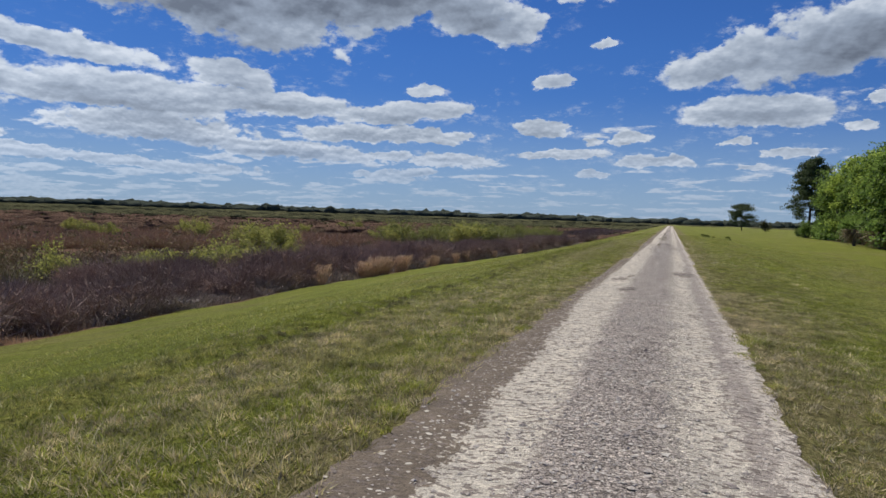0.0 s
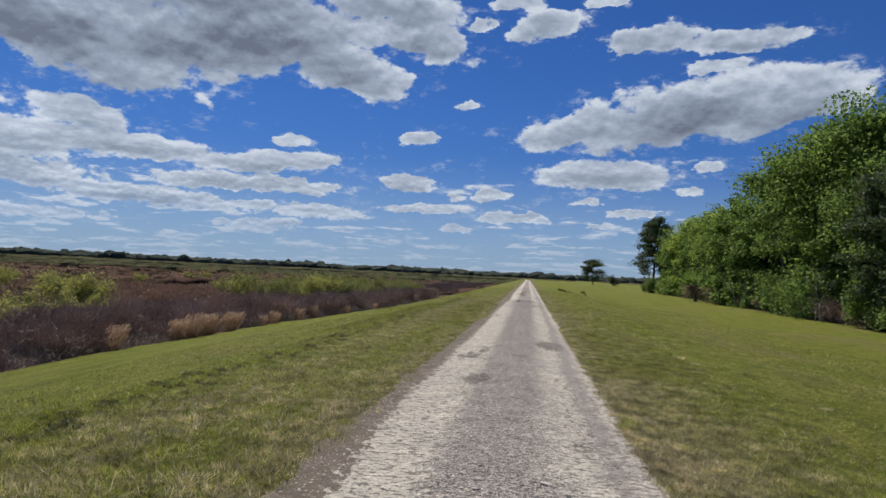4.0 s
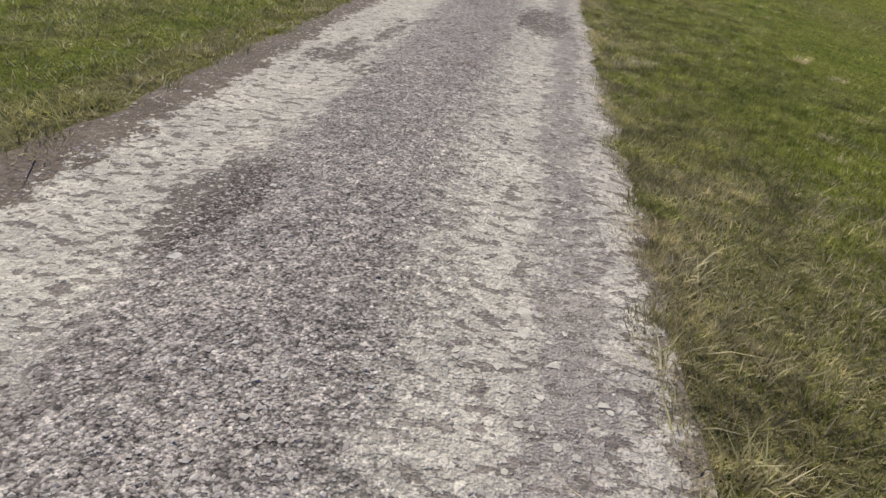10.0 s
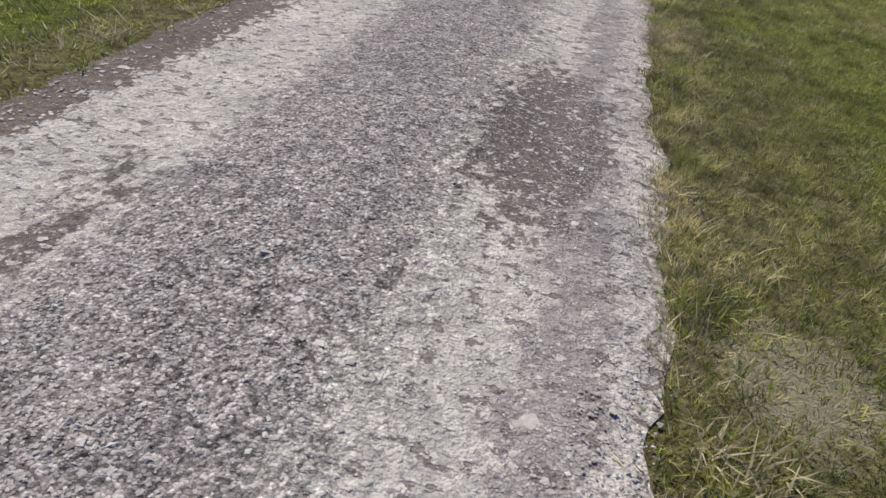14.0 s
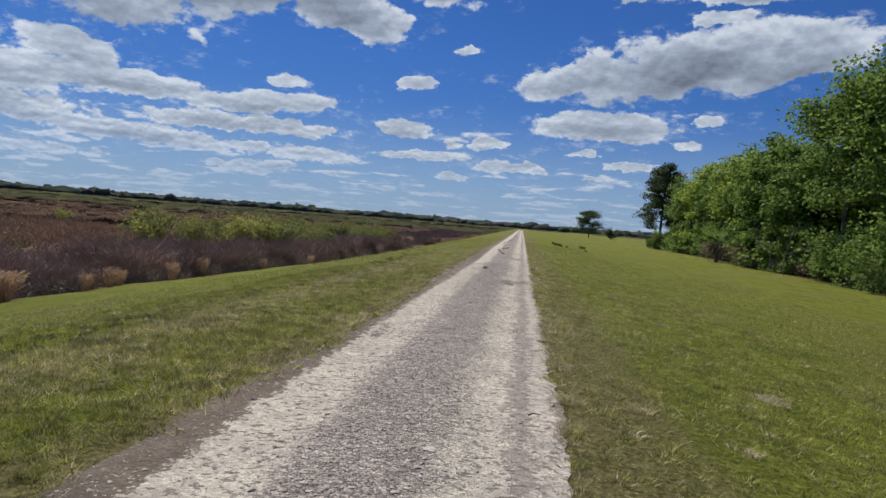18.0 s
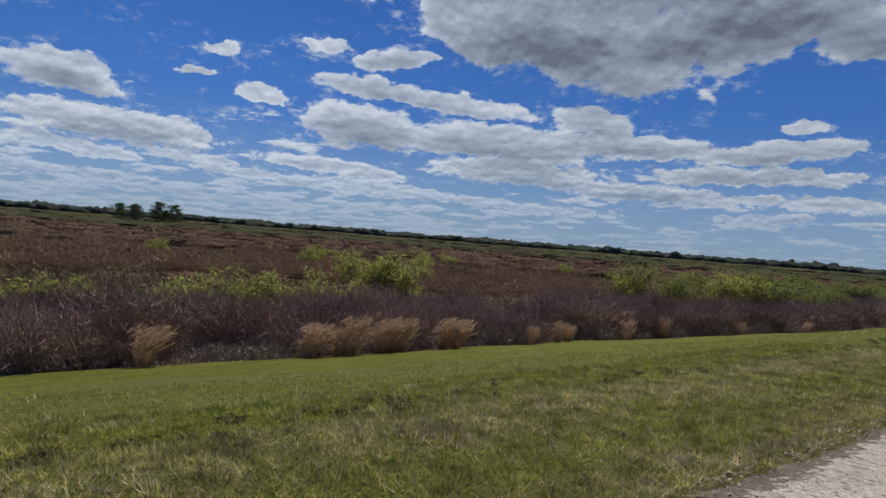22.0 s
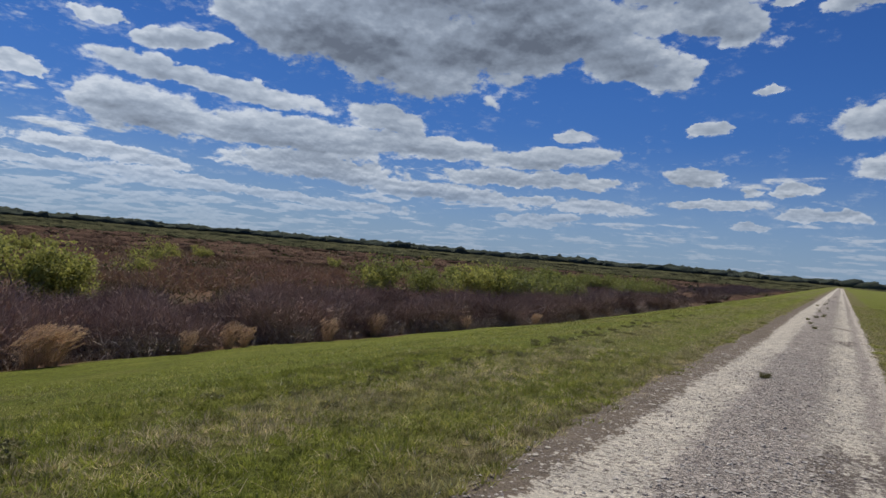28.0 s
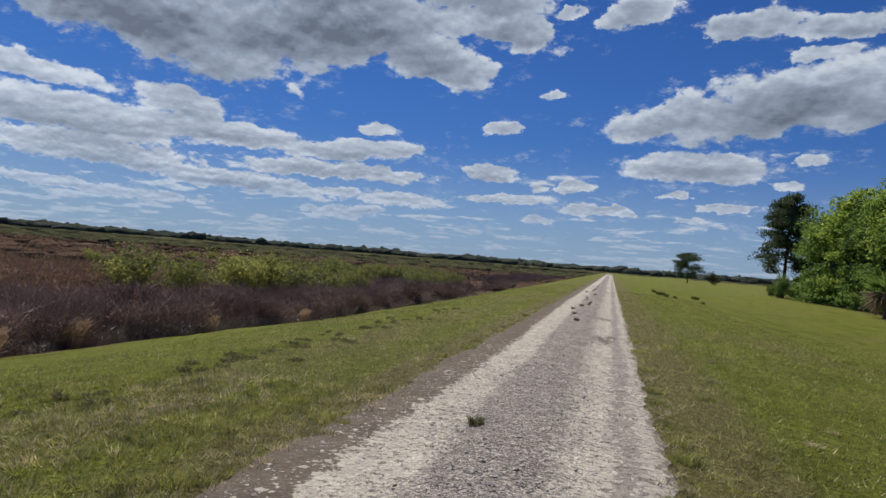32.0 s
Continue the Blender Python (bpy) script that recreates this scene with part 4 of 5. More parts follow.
def tussocks(n, per, x0, x1, y0, y1, h, w, wide, keep_at):
    """Low clumps of mown grass: blades standing in the middle and leaning outwards round it, bare thatch between the clumps."""
    cx, cy = RNG.uniform(x0, x1, n), RNG.uniform(y0, y1, n)
    ok_ = keep_at(cx, cy) & off_road(cx, cy) & turf_at(cx, cy)
    cx, cy = cx[ok_], cy[ok_]
    size = np.repeat(RNG.lognormal(0, 0.35, len(cx)), per)
    m = len(size)
    off = RNG.normal(0, 1, (m, 2)) * (wide * size)[:, None]
    x, y = np.repeat(cx, per) + off[:, 0], np.repeat(cy, per) + off[:, 1]
    root = np.stack([x, y, np.where((x > ROAD_L) & (x < ROAD_R), road_z(x, y), ground_z(x, y)) - 0.008], 1)
    far_ = np.hypot(off[:, 0], off[:, 1]) / (wide * size)
    hh = h * size ** 0.6 * RNG.uniform(0.6, 1.25, m) * np.exp(-0.22 * far_)
    tip = root + np.stack([off[:, 0] * 0.8 + RNG.normal(0, 0.3, m) * hh, off[:, 1] * 0.8 + RNG.normal(0, 0.3, m) * hh, hh], 1)
    a = RNG.uniform(0, 2 * math.pi, m)
    side = np.stack([np.cos(a), np.sin(a), np.zeros(m)], 1) * (w * RNG.uniform(0.6, 1.4, m) * 0.5)[:, None]
    return np.stack([root - side, root + side, tip], 1).reshape(-1, 3), np.arange(3 * m).reshape(m, 3)


def drier(x, y):
    """How much of the turf is dry: along the worn strip of the slope and in the fringe beside the track."""
    strip = np.exp(-((x + 5.2 + 0.4 * hump(y, y, 3.0, 4)) / 0.75) ** 2) * 0.62
    edge_ = np.exp(-np.minimum(np.abs(x - ROAD_L), np.abs(x - ROAD_R)) / np.where(y < 18.5, 1.1, 0.3)) * np.where(y < 18.5, 0.95, 0.7)
    return np.clip(np.maximum(strip, edge_) + 0.25 * hump(x, y, 0.7, 9), 0.04, 0.9)


def green_at(x, y):
    return RNG.uniform(0, 1, len(x)) > drier(x, y)


def dry_at(x, y):
    return RNG.uniform(0, 1, len(x)) < drier(x, y)


for kind_, mat_, label_ in ((green_at, MAT_GRASS, "uneven low clumps of green mown grass"), (dry_at, MAT_VERGE, "uneven low clumps of dry tan grass")):
    gv, gf = join([tussocks(8000, 20, -8.5, -2.9, 28.5, 50, 0.075, 0.0105, 0.036, kind_), tussocks(4600, 20, -8.0, -3.05, 2.5, 15, 0.072, 0.0105, 0.036, kind_),
                   tussocks(10000, 20, -0.35, 2.3, 12.5, 28.5, 0.05, 0.0055, 0.026, kind_), tussocks(1500, 34, -0.36, -0.08, 12.5, 28.5, 0.05, 0.0045, 0.03, kind_), tussocks(3500, 20, -0.35, 4.5, 3, 12, 0.055, 0.010, 0.04, kind_),
                   tussocks(3000, 18, -0.35, 4.5, 29, 50, 0.055, 0.012, 0.04, kind_), tussocks(2500, 18, -7.5, -3.05, 15, 28.5, 0.055, 0.011, 0.04, kind_)])
    tagged(new("turf_clumps", mesh_of("turf_clumps", gv, gf, mat_)), label_, "grass", kind="stuff")


# ---- plants ----
def bare_shrub(rng, high, wide, twigs, coarse=1.0):
    pieces = []
    for _ in range(16):
        a, r = rng.uniform(0, 2 * math.pi), rng.uniform(0.2, 1.0) * wide * 0.5
        base = np.array([math.cos(a) * r * 0.5, math.sin(a) * r * 0.5, -0.12])
        tip = np.array([math.cos(a) * r * 1.2, math.sin(a) * r * 1.2, high * rng.uniform(0.6, 1.0)])
        bend = (base + tip) / 2 + rng.normal(0, 0.12, 3)
        pieces.append(tube([base, bend, tip], (0.016, 0.011, 0.003), 3))
    n = twigs
    a, r = rng.uniform(0, 2 * math.pi, n), np.sqrt(rng.uniform(0, 1, n)) * wide * 0.55
    z = high * rng.beta(1.7, 1.25, n) * (1 - 0.35 * (r / wide) ** 2) * rng.uniform(0.75, 1.05, n)
    start = np.stack([np.cos(a) * r, np.sin(a) * r, z * 0.85], 1)
    way_ = np.stack([np.cos(a) * 0.5, np.sin(a) * 0.5, np.full(n, 0.8)], 1) + rng.normal(0, 1.0, (n, 3))
    way_ *= rng.uniform(0.12, 0.42, (n, 1)) * high / 1.6
    pieces.append(needles(start, way_, rng.uniform(0.012, 0.03, n) * coarse, rng))
    return join(pieces)


def leafy_shrub(name, rng, high, wide, n, size, mat):
    root = new(name)
    stems = []
    tips = []
    for _ in range(13):
        a, r = rng.uniform(0, 2 * math.pi), rng.uniform(0.1, 0.62) * wide
        tip = np.array([math.cos(a) * r, math.sin(a) * r, high * rng.uniform(0.4, 1.05)])
        stems.append(tube([(0.1 * math.cos(a), 0.1 * math.sin(a), -0.15), tip * 0.55 + rng.normal(0, 0.1, 3), tip], (0.035, 0.022, 0.006), 4))
        tips += [tip, tip * 0.8 + rng.normal(0, 0.2, 3), tip * 0.62 + rng.normal(0, 0.3, 3)]
    sv, sf = join(stems)
    part("woody_base", mesh_of("woody_base", sv, sf, MAT_BARK), root)
    tips = np.array(tips)
    pick = tips[rng.integers(0, len(tips), n)]
    c = pick + rng.normal(0, 1, (n, 3)) * np.array([0.085 * wide, 0.085 * wide, 0.10 * high])
    c[:, 2] = np.maximum(c[:, 2], 0.1)
    lv, lf = leaves(c, size * rng.uniform(0.6, 1.4, n), rng)
    part("foliage", mesh_of("foliage", lv, lf, mat), root)
    return root


def broadleaf_tree(name, rng, high, wide, leaf_mat, n_leaf, bare=0.12, low=0.15, size=0.34):
    """Trunk, limbs, and a ragged crown of leaf clusters round the limb ends."""
    root = new(name)
    trunk = [np.array([0, 0, -0.4])]
    for k in range(1, 6):
        trunk.append(np.array([rng.normal(0, 0.16) * k * 0.5, rng.normal(0, 0.16) * k * 0.5, high * 0.17 * k]))
    r0 = 0.011 * high + 0.05
    tv, tf = tube(trunk, [r0 * f for f in (1.5, 1.0, 0.85, 0.65, 0.42, 0.15)], 8)
    part("trunk", smooth(mesh_of("trunk", tv, tf, MAT_BARK)), root)
    limbs, ends = [], []
    for k in range(34):
        h = high * rng.uniform(low, 0.88)
        i = min(int(h / (high * 0.17)), 4)
        base = trunk[i] + (trunk[i + 1] - trunk[i]) * rng.uniform(0, 1)
        a = rng.uniform(0, 2 * math.pi)
        reach = wide * 0.5 * rng.uniform(0.5, 1.1) * math.sin(math.pi * min(0.95, 0.25 + 0.62 * h / high)) ** 0.7
        tip = base + np.array([math.cos(a) * reach, math.sin(a) * reach, reach * rng.uniform(0.0, 0.8)])
        tip[2] = min(tip[2], high * rng.uniform(0.86, 1.0))
        mid_ = base + (tip - base) * 0.5 + np.array([0, 0, -0.06 * reach]) + rng.normal(0, 0.12, 3)
        limbs.append(tube([base, mid_, tip], (r0 * 0.34, r0 * 0.2, 0.015), 4))
        for out_, loose in ((1.0, 0.25), (0.85, 0.5), (0.68, 0.6), (0.45, 0.5)):
            ends.append(base + (tip - base) * out_ + rng.normal(0, loose, 3))
    for k in range(12):
        ends.append(np.array([rng.normal(0, 0.13 * wide), rng.normal(0, 0.13 * wide), high * rng.uniform(0.78, 1.0)]))
    lv, lf = join(limbs)
    part("branching", mesh_of("branching", lv, lf, MAT_BARK), root)
    ends = np.array(ends)
    ends = ends[rng.uniform(0, 1, len(ends)) > bare]
    weight = rng.uniform(0.3, 1.7, len(ends))
    pick = rng.choice(len(ends), n_leaf, p=weight / weight.sum())
    spread = rng.uniform(0.35, 1.25, len(ends))[pick]
    c = ends[pick] + np.clip(rng.normal(0, 1, (n_leaf, 3)), -1.8, 1.8) * spread[:, None] * np.array([1.0, 1.0, 0.55]) * (wide / 8)
    c[:, 2] = np.maximum(c[:, 2], 0.25)
    cv, cf = leaves(c, size * rng.uniform(0.5, 1.4, n_leaf), rng, 0.3)
    part("crown", mesh_of("crown", cv, cf, leaf_mat), root)
    return root


def pine_tree(name, rng, high, wide, n_tuft, low=0.45, limbs_n=40, belly=0.55):
    """A straight trunk, level limbs, longest at the belly, and flat pads of needles along their outer halves."""
    root = new(name)
    lean = rng.normal(0, 0.12, 2)
    trunk = [np.array([lean[0] * k, lean[1] * k, high * 0.19 * k - (0.4 if k == 0 else 0)]) for k in range(6)]
    r0 = 0.013 * high + 0.04
    tv, tf = tube(trunk, [r0 * f for f in (1.3, 1.0, 0.85, 0.65, 0.4, 0.1)], 8)
    part("trunk", smooth(mesh_of("trunk", tv, tf, MAT_PINE_BARK)), root)
    limbs, centres = [], []
    for k in range(limbs_n):
        f = low + (0.99 - low) * (k + rng.uniform(0, 1)) / limbs_n
        h = high * f * 0.95
        i = min(int(h / (high * 0.19)), 4)
        base = trunk[i] + (trunk[i + 1] - trunk[i]) * ((h - trunk[i][2]) / (high * 0.19))
        a = rng.uniform(0, 2 * math.pi)
        out_ = (f - belly) / ((1.02 - belly) if f > belly else (belly - low + 0.25))
        reach = wide * 0.5 * rng.uniform(0.55, 1.05) * math.sqrt(max(0.05, 1 - out_ * out_))
        tip = base + np.array([math.cos(a) * reach, math.sin(a) * reach, reach * rng.uniform(-0.05, 0.3)])
        limbs.append(tube([base, base + (tip - base) * 0.5 + rng.normal(0, 0.1, 3), tip], (r0 * 0.28, r0 * 0.16, 0.015), 4))
        centres += [base + (tip - base) * g + rng.normal(0, 0.14, 3) for g in (1.0, 0.86, 0.7, 0.52, 0.36)[:5 if f > 0.5 else 3]]
    centres += [trunk[-1] + rng.normal(0, 0.3, 3) for _ in range(4)]
    lv, lf = join(limbs)
    part("branching", mesh_of("branching", lv, lf, MAT_PINE_BARK), root)
    centres = np.array(centres)
    pick = rng.integers(0, len(centres), n_tuft)
    size = rng.uniform(0.7, 1.3, len(centres))[pick]
    c = centres[pick] + np.clip(rng.normal(0, 1, (n_tuft, 3)), -1.6, 1.6) * size[:, None] * np.array([0.42, 0.42, 0.22]) * wide / 7
    way_ = rng.normal(0, 1, (n_tuft, 3))
    way_[:, 2] += 0.7
    way_ *= (rng.uniform(0.25, 0.5, n_tuft) / (np.linalg.norm(way_, axis=1) + 1e-9))[:, None]
    nv, nf = needles(c, way_, rng.uniform(0.14, 0.30, n_tuft), rng)
    part("needle_crown", mesh_of("needle_crown", nv, nf, MAT_NEEDLE), root)
    return root


def bare_tree(name, rng, high):
    root = new(name)
    pieces = []

    def grow(p, d, length, r, depth):
        q = p + d * length
        pieces.append(tube([p, (p + q) / 2 + rng.normal(0, 0.03 * length, 3), q], (r, r * 0.8, r * 0.55), 4 if depth else 6))
        if depth < 3:
            for _ in range(3 if depth < 2 else 4):
                e = d + rng.normal(0, 0.42, 3)
                e[2] = abs(e[2])
                grow(p + (q - p) * rng.uniform(0.55, 1.0), e / np.linalg.norm(e), length * rng.uniform(0.5, 0.7), r * 0.5, depth + 1)
    grow(np.array([0, 0, -0.3]), np.array([0.03, 0.02, 1.0]), high * 0.45, 0.05, 0)
    v, f = join(pieces)
    part("trunk", mesh_of("trunk", v, f, MAT_PALE_BARK), root)
    return root


def tuft(rng, n, high, wide, w, lean=0.7):
    r, a = np.sqrt(rng.uniform(0, 1, n)) * wide * 0.5, rng.uniform(0, 2 * math.pi, n)
    p = np.stack([np.cos(a) * r, np.sin(a) * r, np.full(n, -0.02)], 1)
    return blades(p, high * rng.uniform(0.5, 1.1, n), w * rng.uniform(0.6, 1.3, n), lean * rng.uniform(0.2, 1.4, n), rng, 2, 0.8)


def put_at(ob, x, y, scale=1.0, turn=None, sink=0.0, z=None):
    turn = RNG.uniform(0, 360) if turn is None else turn
    at = z if z is not None else float(ground_z(x, y))
    return Matrix.Translation((x, y, at - sink)) @ pose(0, 0, 0, 0, 0, turn) @ Matrix.Diagonal((scale, scale, scale * RNG.uniform(0.9, 1.1), 1))


def spread(kinds, spots, label, category, group, lo=0.8, hi=1.2, sink=0.0):
    """Copies of the kinds at the spots; the first copy of each kind is the kind itself."""
    used = set()
    for x, y in spots:
        k = int(RNG.integers(len(kinds)))
        m = put_at(kinds[k], float(x), float(y), RNG.uniform(lo, hi), sink=sink)
        if k in used:
            o = kinds[k].copy()
            scene.collection.objects.link(o)
            o.matrix_basis = m
            for c in kinds[k].children:
                cc = c.copy()
                scene.collection.objects.link(cc)
                cc.parent = o
        else:
            o = kinds[k]
            o.matrix_basis = m
            used.add(k)
        tagged(o, label, category, group)
    for k, o in enumerate(kinds):
        if k not in used:
            for c in list(o.children):
                bpy.data.objects.remove(c)
            bpy.data.objects.remove(o)


MAT_PALE_BARK = barky("pale_bark", (0.11, 0.095, 0.08), (0.30, 0.27, 0.235))

# ---- marsh edge ----
shrubs = [new("bare_shrub", mesh_of("bare_shrub", *bare_shrub(np.random.default_rng(20 + k), h, w, 2100), MAT_TWIG)) for k, (h, w) in enumerate(((1.5, 2.0), (1.8, 2.4), (1.25, 2.2), (2.0, 2.2), (1.6, 2.8)))]
n = 330
sy = RNG.uniform(8, 120, n) ** 1.0
sx = marsh_edge(sy) - 1.3 - RNG.uniform(0, 1, n) ** 1.3 * 9.5
spread(shrubs, np.stack([sx, sy], 1), "leafless dark brown shrub at the marsh edge", "shrub", "bare shrubs along the marsh", 0.7, 1.15)

# a low tangle of grey dead branches before them
tangle = [bare_shrub(np.random.default_rng(30 + k), h, w, 700, 1.7) for k, (h, w) in enumerate(((0.6, 1.9), (0.8, 1.6), (0.5, 2.3)))]


def strewn(kinds, xs, ys, lo, hi):
    """The kinds turned, scaled and strewn over the ground, as one mass."""
    out_ = []
    for k, (x, y) in enumerate(zip(xs, ys)):
        v, f = kinds[k % len(kinds)]
        a, s = RNG.uniform(0, 2 * math.pi), RNG.uniform(lo, hi)
        c, d = math.cos(a) * s, math.sin(a) * s
        out_.append((np.stack([v[:, 0] * c - v[:, 1] * d + x, v[:, 0] * d + v[:, 1] * c + y, v[:, 2] * s + float(ground_z(x, y))], 1), f))
    return join(out_)


ty = RNG.uniform(8, 110, 190)
bv, bf = strewn(tangle, marsh_edge(ty) - 0.7 - RNG.uniform(0, 2.2, 190), ty, 0.7, 1.2)
tagged(new("dead_brush", mesh_of("dead_brush", bv, bf, MAT_SEDGE)), "low grey tangle of dead brush along the marsh edge", "brush", kind="stuff")

# dead sedge and litter in front of the shrubs
n = 19000
y = RNG.uniform(5, 130, n)
x = marsh_edge(y) - 0.2 - RNG.gamma(1.6, 0.8, n)
keep = hump(x, y, 1.1, 31) + RNG.uniform(-1, 1, n) > -0.1
x, y = x[keep], y[keep]
bv, bf = blades(np.stack([x, y, ground_z(x, y) - 0.02], 1), 0.33 * RNG.lognormal(0, 0.35, len(x)), RNG.uniform(0.012, 0.032, len(x)), RNG.uniform(0.1, 1.3, len(x)), RNG, 2)
tagged(new("sedge", mesh_of("sedge", bv, bf, MAT_SEDGE)), "pale grey-brown dead sedge at the marsh edge", "sedge", kind="stuff")


def plume_clump(rng):
    """A clump of plume grass, its feathery tops all bent over by the wind, along the marsh edge."""
    root = new("plume_grass")
    v, f = tuft(rng, 170, 0.7, 0.42, 0.016, 0.85)
    part("leaf_clump", mesh_of("leaf_clump", v, f, MAT_PLUME), root)
    heads = []
    for _ in range(70):
        a, r, h = rng.uniform(0, 2 * math.pi), math.sqrt(rng.uniform(0, 1)) * 0.26, rng.uniform(0.6, 1.2)
        base = np.array([math.cos(a) * r, math.sin(a) * r, 0.1])
        top = np.array([base[0] * 2.0 + rng.normal(0, 0.08), base[1] * 2.0 + rng.uniform(0.05, 0.25), h])
        tip = top + np.array([rng.normal(0, 0.05), rng.uniform(0.14, 0.3), rng.uniform(0.06, 0.2)])
        heads.append(tube([base, top, tip], (0.005, 0.004, 0.002), 3))
        k = 26
        s = top + (tip - top) * rng.uniform(-0.9, 0.9, (k, 1)) + rng.normal(0, 0.014, (k, 3))
        heads.append(needles(s, (tip - top) * rng.uniform(0.25, 0.6, (k, 1)) + rng.normal(0, 0.03, (k, 3)), np.full(k, 0.02), rng))
    hv, hf = join(heads)
    part("plume_head", mesh_of("plume_head", hv, hf, MAT_PLUME), root)
    return root


plumes = [plume_clump(np.random.default_rng(60 + k)) for k in range(3)]
PLUME_Y = (41.3, 42.0, 42.5, 43.0, 44.4, 45.0, 45.4, 47.5, 48.0, 52.5, 54.4, 55.0, 59.6, 63.0, 36.0, 70.0, 78.0)
for k, yy in enumerate(PLUME_Y):
    clump = plumes[k] if k < 3 else copy_thing(plumes[k % 3], Matrix.Identity(4))
    clump.matrix_basis = put_at(clump, marsh_edge(yy) + 0.15 - RNG.uniform(0, 0.5), yy + RNG.normal(0, 0.1), RNG.uniform(0.72, 1.12) if yy < 50 else RNG.uniform(0.55, 0.85), RNG.uniform(-22, 22))
    tagged(clump, "orange-tan plume grass clump bent over by wind", "grass clump", "plume grass clumps")

willows = [leafy_shrub("willow_shrub", np.random.default_rng(80 + k), h, w, 1300, 0.12, MAT_WILLOW) for k, (h, w) in enumerate(((2.4, 3.0), (3.0, 4.2), (2.0, 2.6)))]
main_willows = [leafy_shrub("willow_shrub", np.random.default_rng(90 + k), 3.3, 4.6, 3800, 0.13, MAT_WILLOW) for k in range(2)]
spread(main_willows, [(-38.5, 55.6), (-38.0, 57.8), (-28.0, 88.0)], "tall yellow-green willow bush above the dark shrubs", "shrub", "green shrubs in the marsh", 0.8, 1.05)
spots = [(RNG.uniform(-36, -30), yy) for yy in np.arange(30, 52, 2.3)]
spots += [(RNG.uniform(-110, -32), RNG.uniform(10, 190)) for _ in range(26)]
spread(willows, spots, "yellow-green leafing willow shrub in the marsh", "shrub", "green shrubs in the marsh", 0.65, 1.05)

green = [leafy_shrub("willow_shrub", np.random.default_rng(95 + k), 2.8, 4.8, 2200, 0.13, MAT_GREENBUSH) for k in range(2)]
spread(green, [(RNG.uniform(-40, -24.5), RNG.uniform(86, 150)) for _ in range(40)], "broad light green willow bush beyond the dark shrubs", "shrub", "green shrubs in the marsh", 0.75, 1.15)

# ---- the open marsh and the far woods ----
def marsh_cover(n, r0, r1, size, per, seed):
    rng = np.random.default_rng(seed)
    r = r0 * (r1 / r0) ** rng.uniform(0, 1, n)
    a = rng.uniform(radians(-18), radians(115), n)
    x, y = -25.0 - r * np.sin(np.maximum(a, -0.3)), 30 + r * np.cos(a)
    keep = x < marsh_edge(y) - 3.0
    x, y, r = np.repeat(x[keep], per), np.repeat(y[keep], per), np.repeat(r[keep], per)
    s = size * (1 + r / 120)
    x, y = x + rng.normal(0, 0.8, len(x)) * s, y + rng.normal(0, 0.8, len(x)) * s
    z = np.full(len(x), -3.2)
    h = s * rng.lognormal(0, 0.3, len(x)) * (1 + 0.4 * hump(x, y, 14, 3)) * np.where(r > 160, 0.8, 1)
    return blades(np.stack([x, y, z], 1), np.minimum(h * 0.42, 0.85), s * rng.uniform(0.08, 0.25, len(x)), rng.uniform(0.3, 2.6, len(x)), rng, 1)


bv, bf = join([marsh_cover(5500, 6, 90, 0.6, 20, 5), marsh_cover(4000, 60, 420, 0.7, 14, 6)])
tagged(new("marsh_growth", mesh_of("marsh_growth", bv, bf, MAT_BROOM)), "rust-brown broomsedge and low scrub covering the marsh", "marsh plants", kind="stuff")


def clump_field(n, r0, r1, a0, a1, high, wide, per, leaf, seed, base=-3.2):
    rng = np.random.default_rng(seed)
    r = rng.uniform(r0, r1, n)
    a = np.radians(rng.uniform(a0, a1, n))
    x, y = -r * np.sin(a), 30 + r * np.cos(a)
    hh = high * rng.lognormal(0, 0.16, n) * (1 + 0.25 * hump(np.degrees(a), r / 50, 2.5, 2))
    c = np.repeat(np.stack([x, y, np.full(n, base)], 1), per, 0)
    hp, m = np.repeat(hh, per), n * per
    f = rng.beta(1.6, 1.4, m)
    ww = wide * np.sin(np.clip(f, 0.08, 0.96) * math.pi) ** 0.6
    c += np.stack([rng.normal(0, 0.4, m) * ww, rng.normal(0, 0.4, m) * ww, f * hp], 1)
    return leaves(c, leaf * rng.uniform(0.6, 1.4, m), rng, 0.3, 1.2)


def far_crowns(n, r0, r1, a0, a1, high, wide, seed):
    """Lumpy treetops far off: uneven domes standing on the plain."""
    rng = np.random.default_rng(seed)
    r, a = rng.uniform(r0, r1, n), np.radians(rng.uniform(a0, a1, n))
    x, y = -r * np.sin(a), 30 + r * np.cos(a)
    hh = high * rng.lognormal(0, 0.09, n) * (1 + 0.14 * hump(np.degrees(a), r / 50, 2.5, 2))
    ring = np.arange(7) / 7 * 2 * math.pi
    v = [np.stack([np.cos(ring) * f, np.sin(ring) * f, np.full(7, h)], 1) for f, h in ((0.75, 0.0), (1.0, 0.45), (0.62, 0.85))] + [np.array([(0, 0, 1.0)])]
    v = np.concatenate(v)
    f = []
    for k in range(2):
        for i in range(7):
            p, q = k * 7 + i, k * 7 + (i + 1) % 7
            f += [(p, q, q + 7), (p, q + 7, p + 7)]
    f += [(14 + i, 14 + (i + 1) % 7, 21) for i in range(7)]
    p = v[None] * (1 + rng.uniform(-0.28, 0.28, (n, 22, 1)))
    p = p * np.stack([wide * 0.5 * rng.uniform(0.6, 1.5, n), wide * 0.5 * rng.uniform(0.6, 1.5, n), hh], 1)[:, None] + np.stack([x, y, np.full(n, -3.2)], 1)[:, None]
    return p.reshape(-1, 3), (np.array(f)[None] + 22 * np.arange(n)[:, None, None]).reshape(-1, 3)


